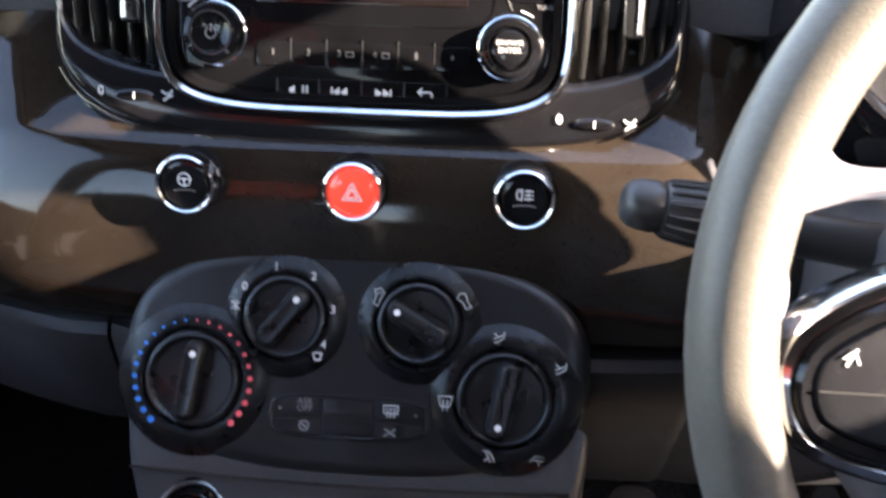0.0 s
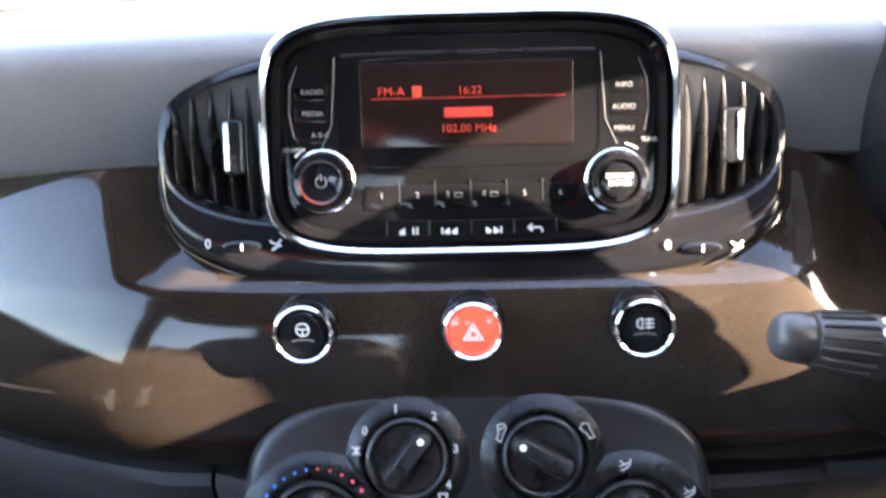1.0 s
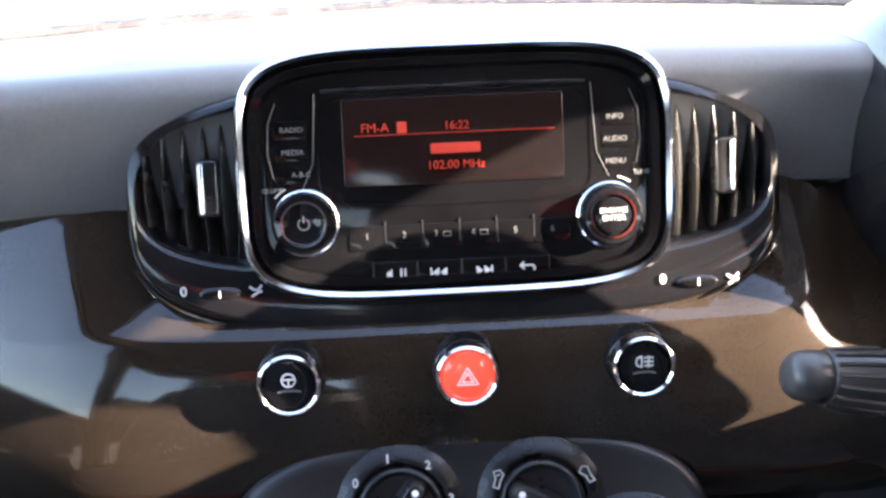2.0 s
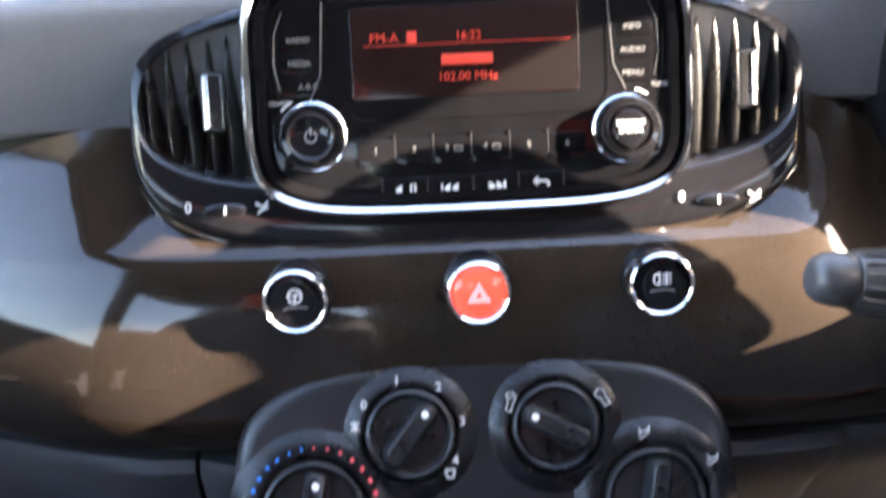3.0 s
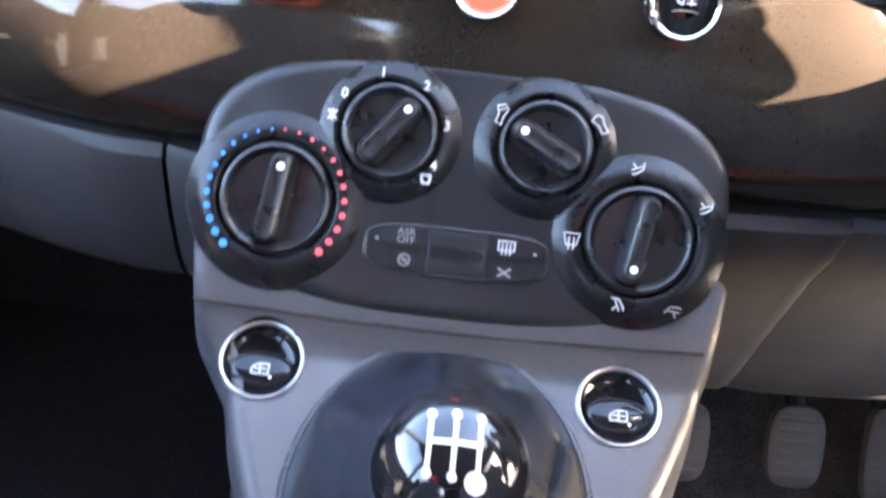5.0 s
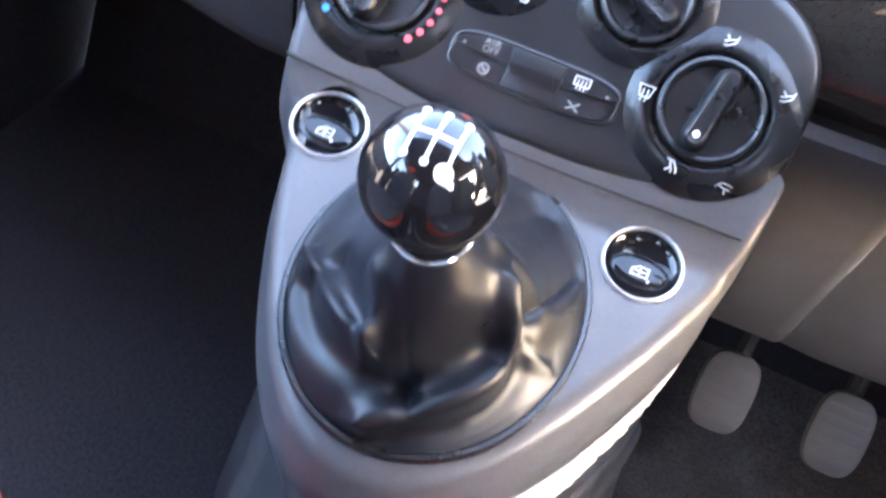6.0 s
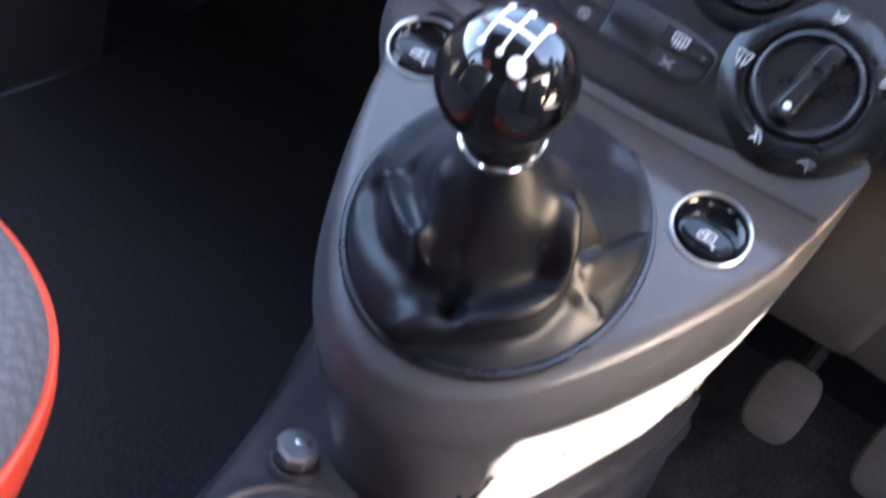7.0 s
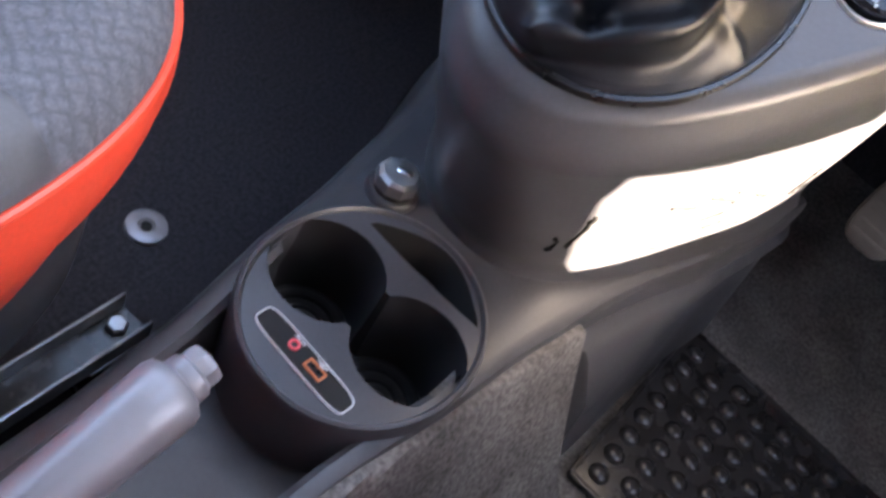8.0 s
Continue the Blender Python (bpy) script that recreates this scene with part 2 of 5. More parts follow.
def lathe(profile, n=48, bm=None, closed_profile=False):
    """Turn (radius, height) pairs round z."""
    bm = bm or bmesh.new()
    rings = []
    for r, h in profile:
        if r < 1e-6:
            rings.append([bm.verts.new((0, 0, h))])
        else:
            rings.append(ring_of(bm, [(r * math.cos(2 * math.pi * i / n), r * math.sin(2 * math.pi * i / n), h) for i in range(n)]))
    pairs = list(zip(rings, rings[1:]))
    if closed_profile:
        pairs.append((rings[-1], rings[0]))
    for a, b in pairs:
        if len(a) == 1 and len(b) == 1:
            continue
        if len(a) == 1 or len(b) == 1:
            tip, rim = (a[0], b) if len(a) == 1 else (b[0], a)
            for i in range(n):
                bm.faces.new((tip, rim[i], rim[(i + 1) % n]))
        else:
            bridge(bm, a, b)
    return bm


def tube(points, radius, n=12, closed=False, squash=1.0, bm=None):
    """A round bar along a path; radius may be one number or one a point."""
    p = [Vector(q) for q in points]
    m = len(p)
    rads = radius if isinstance(radius, (list, tuple)) else [radius] * m
    rings, last = [], None
    for i in range(m):
        d = (p[(i + 1) % m] - p[i - 1]) if closed else (p[min(i + 1, m - 1)] - p[max(i - 1, 0)])
        d.normalize()
        side = last - d * last.dot(d) if last is not None else d.orthogonal()
        side.normalize()
        last = side
        up = d.cross(side)
        rings.append([tuple(p[i] + rads[i] * (side * math.cos(2 * math.pi * k / n) + squash * up * math.sin(2 * math.pi * k / n))) for k in range(n)])
    if closed:
        bm = bm or bmesh.new()
        made = [ring_of(bm, r) for r in rings]
        for a, b in zip(made, made[1:]):
            bridge(bm, a, b)
        a, b = made[-1], made[0]
        k0 = min(range(n), key=lambda k: (b[k].co - a[0].co).length)
        bridge(bm, a, b[k0:] + b[:k0])
        return bm
    return loft(rings, True, True, True, bm)


def plate_with_holes(outer, holes, h):
    """A flat sheet at height h with openings."""
    bm = bmesh.new()
    for loop in [outer] + holes:
        vs = ring_of(bm, [(x, y, h) for x, y in loop])
        for i in range(len(vs)):
            bm.edges.new((vs[i], vs[(i + 1) % len(vs)]))
    bmesh.ops.triangle_fill(bm, use_beauty=True, edges=bm.edges[:])
    return bm


def smooth_line(pts, rounds=3, closed=False):
    """Corner cutting."""
    p = [Vector(q) for q in pts]
    for _ in range(rounds):
        out = [] if closed else [p[0]]
        n = len(p)
        for i in range(n if closed else n - 1):
            a, b = p[i], p[(i + 1) % n]
            out += [a * 0.75 + b * 0.25, a * 0.25 + b * 0.75]
        if not closed:
            out.append(p[-1])
        p = out
    return p


def lettering(text, size, m, bold=0.0, align="CENTER"):
    """A word as a flat bmesh, in the built-in font."""
    cu = bpy.data.curves.new("word", "FONT")
    cu.body, cu.size, cu.align_x, cu.align_y = text, size, align, "CENTER"
    cu.offset = bold
    cu.extrude = 0.0001
    cu.resolution_u = 3
    ob = bpy.data.objects.new("word", cu)
    scene.collection.objects.link(ob)
    dg = bpy.context.evaluated_depsgraph_get()
    dg.update()
    me = bpy.data.meshes.new_from_object(ob.evaluated_get(dg))
    bm = bmesh.new()
    bm.from_mesh(me)
    bm.transform(m)
    bpy.data.objects.remove(ob)
    bpy.data.curves.remove(cu)
    bpy.data.meshes.remove(me)
    return bm


def strokes(lines, width, h, m=None, closed=()):
    """A small symbol drawn with flat bars of one width."""
    bm = bmesh.new()
    for k, line in enumerate(lines):
        p = [Vector((*q, 0)) for q in line]
        if k in closed:
            p.append(p[0])
        for a, b in zip(p, p[1:]):
            d = (b - a).normalized()
            s = Vector((-d.y, d.x, 0)) * width / 2
            e = d * width * 0.35
            vs = [bm.verts.new((q.x, q.y, z)) for z in (h, h - 0.0002) for q in (a - e - s, b + e - s, b + e + s, a - e + s)]
            bm.faces.new(vs[:4])
            bm.faces.new(vs[4:][::-1])
            for i in range(4):
                bm.faces.new((vs[i], vs[4 + i], vs[4 + (i + 1) % 4], vs[(i + 1) % 4]))
    if m is not None:
        bm.transform(m)
    return bm


def at(x, y, h=0.0, turn=0.0):
    return pose(x, y, h, 0, 0, turn)



def flat_marks(polys, z, m):
    """Thin printed shapes, each a filled outline."""
    bm = bmesh.new()
    for p in polys:
        low = [bm.verts.new(m @ Vector((x, y, z - 0.0003))) for x, y in p]
        top = [bm.verts.new(m @ Vector((x, y, z))) for x, y in p]
        bm.faces.new(top)
        for i in range(len(p)):
            j = (i + 1) % len(p)
            bm.faces.new((low[i], low[j], top[j], top[i]))
    return bm

# ---- car body and ground outside ----
def grid_surface(nu, nv, fn, bm=None):
    bm = bm or bmesh.new()
    rows = [[bm.verts.new(fn(i / nu, j / nv)) for j in range(nv + 1)] for i in range(nu + 1)]
    for i in range(nu):
        for j in range(nv):
            bm.faces.new((rows[i][j], rows[i + 1][j], rows[i + 1][j + 1], rows[i][j + 1]))
    return bm


def thicken(bm, d):
    """Give a sheet depth, against its normals."""
    bmesh.ops.recalc_face_normals(bm, faces=bm.faces)
    bmesh.ops.solidify(bm, geom=bm.faces[:], thickness=d)
    return bm


def ground():
    bm = grid_surface(8, 8, lambda u, v: (-1500 + 3000 * u, -1500 + 3000 * v, -0.32))
    structure("ground", bm, TARMAC, "grey tarmac of a car park outside", "ground", False, True)


def car_shell():
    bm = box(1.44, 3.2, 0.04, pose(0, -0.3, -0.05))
    structure("floor", bm, SHADED_CARPET, "black carpeted floor of a small car", "floor")
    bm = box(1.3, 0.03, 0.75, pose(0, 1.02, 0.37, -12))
    structure("wall_front", bm, SHADED_CARPET, "black carpeted footwell bulkhead", "wall")
    bm = box(1.4, 0.34, 0.03, pose(0, 1.01, 0.715))
    structure("cowl_panel", bm, RUBBER, "black cowl below the windscreen", "trim")
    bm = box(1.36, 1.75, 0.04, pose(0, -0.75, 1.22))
    structure("ceiling", bm, HEADLINER, "cloth headliner toned down to darken reflections", "ceiling")
    # unseen wall; its off-centre opening is placed for the pale fascia reflection
    bm = bmesh.new()
    for x0, x1, z0, z1 in ((-0.70, 0.70, -0.03, 0.86), (-0.70, -0.46, 0.8602, 1.13), (-0.20, 0.70, 0.8602, 1.13), (-0.70, 0.70, 1.1302, 1.20)):
        loft([[(x0, y, z0), (x1, y, z0), (x1, y, z1), (x0, y, z1)] for y in (-1.625, -1.575)], True, True, True, bm)
    structure("wall_rear", bm, DOORTRIM, "dark unseen rear wall with a small opening for reflections", "wall")
    for sx, side_name in ((-1, "left"), (1, "right")):
        if sx < 0:
            bm = box(0.06, 1.15, 0.70, pose(sx * 0.685, 0.18, 0.35), 0.01)
            structure("door_" + side_name, bm, DOORTRIM, "dark trimmed passenger door below its window", "door")
        else:
            # added shell, stepped and slit so the sun patch falls on the console
            bm = bmesh.new()
            for steps in (((0.0, -0.40, 0.76), (0.454, -0.40, 0.76)), ((0.638, 0.05, 0.34), (0.6515, 0.05, 0.34)), ((0.6585, 0.05, 0.34), (0.70, 0.05, 0.34)), ((0.6515, 0.05, 0.13), (0.6585, 0.05, 0.13)), ((0.6515, 0.205, 0.34), (0.6585, 0.205, 0.34)),
                          ((0.452, -0.40, 0.168), (0.473, -0.40, 0.150), (0.540, -0.40, 0.103), (0.612, -0.40, 0.062), (0.640, -0.40, 0.055), (0.699, -0.40, 0.055), (0.701, -0.40, 0.14), (0.868, -0.40, 0.14), (0.870, -0.40, 0.045), (0.998, -0.40, 0.045))):
                loft([[(0.665, y0, z), (0.715, y0, z), (0.715, y1, z), (0.665, y1, z)] for z, y0, y1 in steps], True, True, True, bm)
            structure("door_" + side_name, bm, DOORTRIM, "added dark shell on the driver's side that shapes the sun", "door")
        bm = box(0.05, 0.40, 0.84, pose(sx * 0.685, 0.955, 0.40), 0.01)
        structure("side_kick_" + side_name, bm, SHADED_CARPET, "black carpeted footwell side", "wall")
        bm = bmesh.new()
        for y0, y1, z0, z1 in ((-1.57, -0.41, 0.0, 0.84), (-1.57, -1.12, 0.8402, 1.10), (-1.57, -0.41, 1.1002, 1.20)):
            loft([[(x, y0, z0), (x, y1, z0), (x, y1, z1), (x, y0, z1)] for x in (sx * 0.655, sx * 0.715)], True, True, True, bm)
        structure("side_panel_" + side_name, bm, DOORTRIM, "dark rear side panel round the quarter window", "wall")
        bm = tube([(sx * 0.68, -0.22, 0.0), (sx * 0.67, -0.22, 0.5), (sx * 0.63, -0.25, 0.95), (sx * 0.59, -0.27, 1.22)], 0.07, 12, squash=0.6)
        structure("pillar_rear_" + side_name, bm, HEADLINER, "trimmed door pillar in toned-down headliner cloth", "pillar", True)
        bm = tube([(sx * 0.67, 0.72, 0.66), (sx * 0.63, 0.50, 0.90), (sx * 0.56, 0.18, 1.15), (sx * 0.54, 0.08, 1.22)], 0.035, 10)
        structure("pillar_front_" + side_name, bm, HEADLINER, "trimmed windscreen pillar in toned-down headliner cloth", "pillar", True)
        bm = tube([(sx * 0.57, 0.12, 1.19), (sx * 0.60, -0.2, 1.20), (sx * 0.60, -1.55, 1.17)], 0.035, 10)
        structure("roof_rail_" + side_name, bm, HEADLINER, "trimmed roof rail above the window in toned-down cloth", "trim", True)
        if sx > 0:
            # unseen block added to keep the sun off the knee panel
            bm = box(0.045, 0.43, 0.33, pose(0.690, 0.545, 0.645), 0.02)
            structure("knee_sun_block", bm, DOORTRIM, "added dark block that keeps sun off the knee panel", "pillar")
            # unseen block added to stop sun reaching the pad front and radio
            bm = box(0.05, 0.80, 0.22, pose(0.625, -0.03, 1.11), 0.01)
            structure("door_header", bm, HEADLINER, "added block above the driver's window to stop sun", "trim")
            continue
        bm = grid_surface(6, 4, lambda u, v: (sx * (0.668 - 0.07 * v), -0.44 + (1.12 - 0.72 * v) * u, 0.70 + 0.48 * v))
        ob = structure("window_" + side_name, thicken(bm, 0.004), PANE, "clear side window glass", "window")
        ob.visible_shadow = False
    bm = grid_surface(12, 6, lambda u, v: ((2 * u - 1) * (0.63 - 0.09 * v), 0.87 - 0.64 * v - (0.30 - 0.17 * v) * (2 * u - 1) ** 2, 0.742 + 0.468 * v))
    ob = structure("windscreen", thicken(bm, 0.005), PANE, "clear curved windscreen above the dashboard", "window")
    ob.visible_shadow = False


def base_line(x):
    """Where the dashboard meets the windscreen."""
    return 0.83 - 0.6 * min(abs(x), 0.40) ** 2 - 0.9 * max(0, abs(x) - 0.40)


def sweep(x):
    """How far the dashboard's face runs forward towards the doors."""
    if x < 0:
        return 0.95 * max(0, -x - 0.085) ** 2
    return 0.62 * max(0, x - 0.10) ** 2


def fascia_y(x, z):
    """The painted panel across the dashboard: bulged, swept forward at the sides."""
    p = np.interp(z, [0.530, 0.545, 0.565, 0.59, 0.61, 0.63, 0.65, 0.68, 0.72], [0.440, 0.424, 0.4165, 0.4175, 0.4235, 0.4325, 0.4430, 0.4610, 0.491])
    q = np.interp(z, [0.530, 0.545, 0.57, 0.60, 0.61, 0.62, 0.63, 0.64, 0.648, 0.6535, 0.657, 0.662, 0.72], [0.444, 0.430, 0.4255, 0.4290, 0.4314, 0.4344, 0.4381, 0.4427, 0.4477, 0.4525, 0.460, 0.474, 0.51])
    k = max(0.0, min(1.0, (0.225 - abs(x)) / 0.10))
    p = p + (q - p) * k * k * (3 - 2 * k)
    # the driver's side turns away towards the instrument cowl
    up = max(0.0, min(1.0, (z - 0.610) / 0.045))
    e = max(0.0, x - 0.165)
    turn = 7.0 * min(e, 0.06) ** 2 + 0.84 * max(0.0, e - 0.06) * 0.2
    return float(p) + sweep(x) + turn * up * up * (3 - 2 * up)


def dashboard():
    d = thing("dashboard", pose(0, 0.5, 0.6), "dark glossy car dashboard with grey padded top", "dashboard")
    inv = d.matrix_world.inverted()

    def add(name, bm, mat, label="", flip=False):
        return part(name, bm, mat, d, label, True, inv, flip)

    xs = lambda u: -0.64 + 1.28 * u
    # padded top: front face, rounded edge and deck up to the windscreen
    rings = []
    for i in range(65):
        x = xs(i / 64)
        yb = base_line(x)
        y0 = 0.505 - 0.10 * x * x
        z1 = 0.785 - 0.02 * abs(x)
        deck = lambda y: z1 + 0.002 - 0.12 * max(0.0, y - y0 - 0.03)
        line = [(x, y0 + 0.02, 0.700), (x, y0, 0.712), (x, y0, 0.724), (x, y0 + 0.004, z1 - 0.015), (x, y0 + 0.0055, z1 - 0.009), (x, y0 + 0.009, z1 - 0.004), (x, y0 + 0.016, z1),
                (x, y0 + 0.03, z1 + 0.002), (x, 0.5 * (y0 + yb), deck(0.5 * (y0 + yb))), (x, yb - 0.082, deck(yb - 0.082)), (x, yb - 0.076, deck(yb - 0.076) - 0.004), (x, yb + 0.05, deck(yb) - 0.004)]
        rings.append(line)
    bm = loft(rings, False, False, False)
    add("top_pad", bm, PAD, "grey grained dashboard pad")
    bm = tube([(xs(i / 48), base_line(xs(i / 48)) - 0.004, 0.787 - 0.02 * abs(xs(i / 48)) - 0.12 * (base_line(xs(i / 48)) - 0.535)) for i in range(49)], 0.006, 8)
    add("windscreen_seal", bm, RUBBER)
    # painted fascia
    zs = [0.530, 0.533, 0.538, 0.545, 0.553, 0.562, 0.572, 0.582, 0.591, 0.60, 0.61, 0.62, 0.63, 0.636, 0.640, 0.643, 0.645, 0.647, 0.6485, 0.650, 0.6515, 0.653, 0.656, 0.66, 0.68, 0.70, 0.714, 0.72]
    bm = bmesh.new()
    rows = [[(xs(i / 256), fascia_y(xs(i / 256), z), z) for z in zs] for i in range(257)]
    loft(rows, False, False, False, bm)
    add("fascia_panel", bm, FASCIA, "glossy dark painted fascia with fine dust")
    # black bar that draws the shade in the gap above the fascia
    bm = tube([(xs(i / 48), fascia_y(xs(i / 48), 0.72) + 0.012, 0.714) for i in range(49)], 0.008, 6)
    add("gap_shade", bm, CAVITY)
    # lower panels, left and right of the centre stack
    for x0, x1, nm in ((-0.62, -0.166, "glovebox_lid"), (-0.163, 0.125, "centre_panel"), (0.128, 0.2158, "knee_panel"), (0.2161, 0.62, "knee_panel")):
        rows = []
        for i in range(17):
            x = x0 + (x1 - x0) * i / 16
            e = 0.004 if i in (0, 16) else 0.0
            b = sweep(x)
            row = [(x, 0.452 + b, 0.529), (x, 0.436 + b + e, 0.527), (x, 0.432 + b + e, 0.520)]
            if x0 < 0:
                row += [(x, 0.437 + b + e, 0.49), (x, 0.445 + b + e, 0.460), (x, 0.455 + b + e, 0.436), (x, 0.464 + b + e, 0.424), (x, 0.480 + b + e, 0.416), (x, 0.54 + b, 0.412), (x, 0.80, 0.405)]
            else:
                row += [(x, 0.439 + b + e, 0.505), (x, 0.447 + b + e, 0.490), (x, 0.463 + b + e, 0.468), (x, 0.484 + b * 0.8 + e, 0.432), (x, 0.507 + b * 0.6 + e, 0.394),
                        (x, 0.530 + b * 0.4 + e, 0.354), (x, 0.548 + b * 0.3 + e, 0.325), (x, 0.556 + b * 0.3 + e, 0.316), (x, 0.570 + b * 0.2 + e, 0.310), (x, 0.62, 0.308), (x, 0.92, 0.30)]
            rows.append(row)
        add(nm, loft(rows, False, False, False), LOWER, "black grained lower dashboard panel", True)
    bm = box(0.03, 0.40, 0.36, pose(-0.640, 0.70, 0.60), 0.004)
    add("end_panel", bm, LOWER)
    # hidden box added to stop sun crossing between the footwells
    bm = box(0.21, 0.53, 0.60, pose(0, 0.742, 0.30, 0), 0.02)
    add("footwell_block", bm, CAVITY)
    bm = box(1.2, 0.30, 0.03, pose(0, 0.70, 0.70, 0))
    add("inner_shelf", bm, CAVITY)
    return d


# ---- centre pod, vents and radio ----
RADIO = lean_frame(0, 0.463, 0.672, 20)


def centre_pod():
    t = thing("vent_housing", RADIO, "satin black oval housing round radio and vents", "dash trim")
    outer = superellipse(0.1805, 0.0705, 3.0, 96, 0, 0.0475)
    hole = superellipse(0.1735, 0.0465, 3.2, 96, 0, 0.061)
    bm = bmesh.new()
    seq = [(outer, 0.0, -0.055), (outer, -0.002, -0.030), (outer, -0.001, -0.012), (outer, 0.001, -0.005), (outer, 0.0035, -0.001), (outer, 0.006, 0.0),
           (hole, -0.0035, -0.001), (hole, -0.001, -0.003), (hole, 0.0, -0.007), (hole, 0.002, -0.045)]
    loft([[(x, y, h) for x, y in inset(o, d)] for o, d, h in seq], False, False, True, bm)
    part("shell", bm, POD, t)
    bm = prism(hole, [(0.001, -0.044), (0.001, -0.046)])
    part("cavity_back", bm, CAVITY, t)
    # chrome bar that draws the sky's glint along the lower lip
    pts = [(x, y, -0.0062) for x, y in inset(superellipse(0.1805, 0.0705, 3.0, 96, 0, 0.0475), -0.0012)]
    part("edge_glint", tube(pts[52:93], 0.0010, 6), CHROME, t, "thin chrome bar drawing the glint along the lip")
    return t


def air_vent(side):
    s = side
    t = thing("air_vent", RADIO @ at(s * 0.146, 0.061), "black dashboard air vent with upright slats and chrome tab", "air vent", "dashboard air vents")
    half = lambda x: 0.046 * (1 - min(1, abs((s * 0.146 + x) / 0.1735)) ** 3.2) ** (1 / 3.2)
    for k, x in enumerate((-0.0225, -0.0125, -0.0015, 0.0095, 0.0195)):
        hh = half(x) - 0.002
        rings = []
        for i in range(13):
            v = -hh + 2 * hh * i / 12
            bow = -0.004 * (v / 0.046) ** 2
            fr = -0.010 + bow
            xx = x + s * 0.002 * math.cos(v * 34)
            rings.append([(xx - 0.0011, v, fr), (xx, v, fr + 0.0012), (xx + 0.0011, v, fr), (xx + 0.0016 - s * 0.006, v, fr - 0.022), (xx - 0.0016 - s * 0.006, v, fr - 0.022)])
        part("slat", loft(rings), VENT, t)
    for v in (-0.020, 0.008, 0.030):
        part("rear_slat", box(0.052, 0.0015, 0.010, at(0, v, -0.036)), VENT, t)
    tab = part("tab", slab(rrect(0.012, 0.032, 0.003), -0.014, -0.004, 0.002), VENT, t)
    tab.location = (s * 0.004 if s > 0 else 0.0105, 0.0, 0)
    part("tab_insert", slab(rrect(0.0024, 0.028, 0.0011), -0.006, -0.0028, 0.0008), CHROME, tab, "chrome strip").location = (s * 0.003, 0, 0)
    # thumbwheel with its marks in the lip below
    w = part("thumbwheel", prism(superellipse(0.0115, 0.0036, 2.4, 32), [(0, -0.004), (0, 0.0005), (0.001, 0.0016), (0.0025, 0.0021)]), POD, t)
    w.location = (-0.0148, -0.0632, 0) if s > 0 else (0.0145, -0.0570, -0.001)
    part("pointer", box(0.0008, 0.004, 0.0006, at(0, 0, 0.0021)), WHITE, w)
    wx, wy = w.location.x, w.location.y
    bm = lettering("0", 0.0075, at(wx - 0.0195, wy + 0.0020, 0.0008), 0.0001)
    part("closed_mark", bm, LABEL, t, "", False)
    bm = strokes([[(-0.003, 0.002), (-0.001, 0.0005), (0.0015, 0.0005), (0.003, 0.0025)], [(-0.002, -0.003), (0.001, -0.001), (0.003, -0.0005)]], 0.0012, 0.0008, at(wx + 0.0195, wy + 0.0010))
    part("open_mark", bm, LABEL, t, "", False)


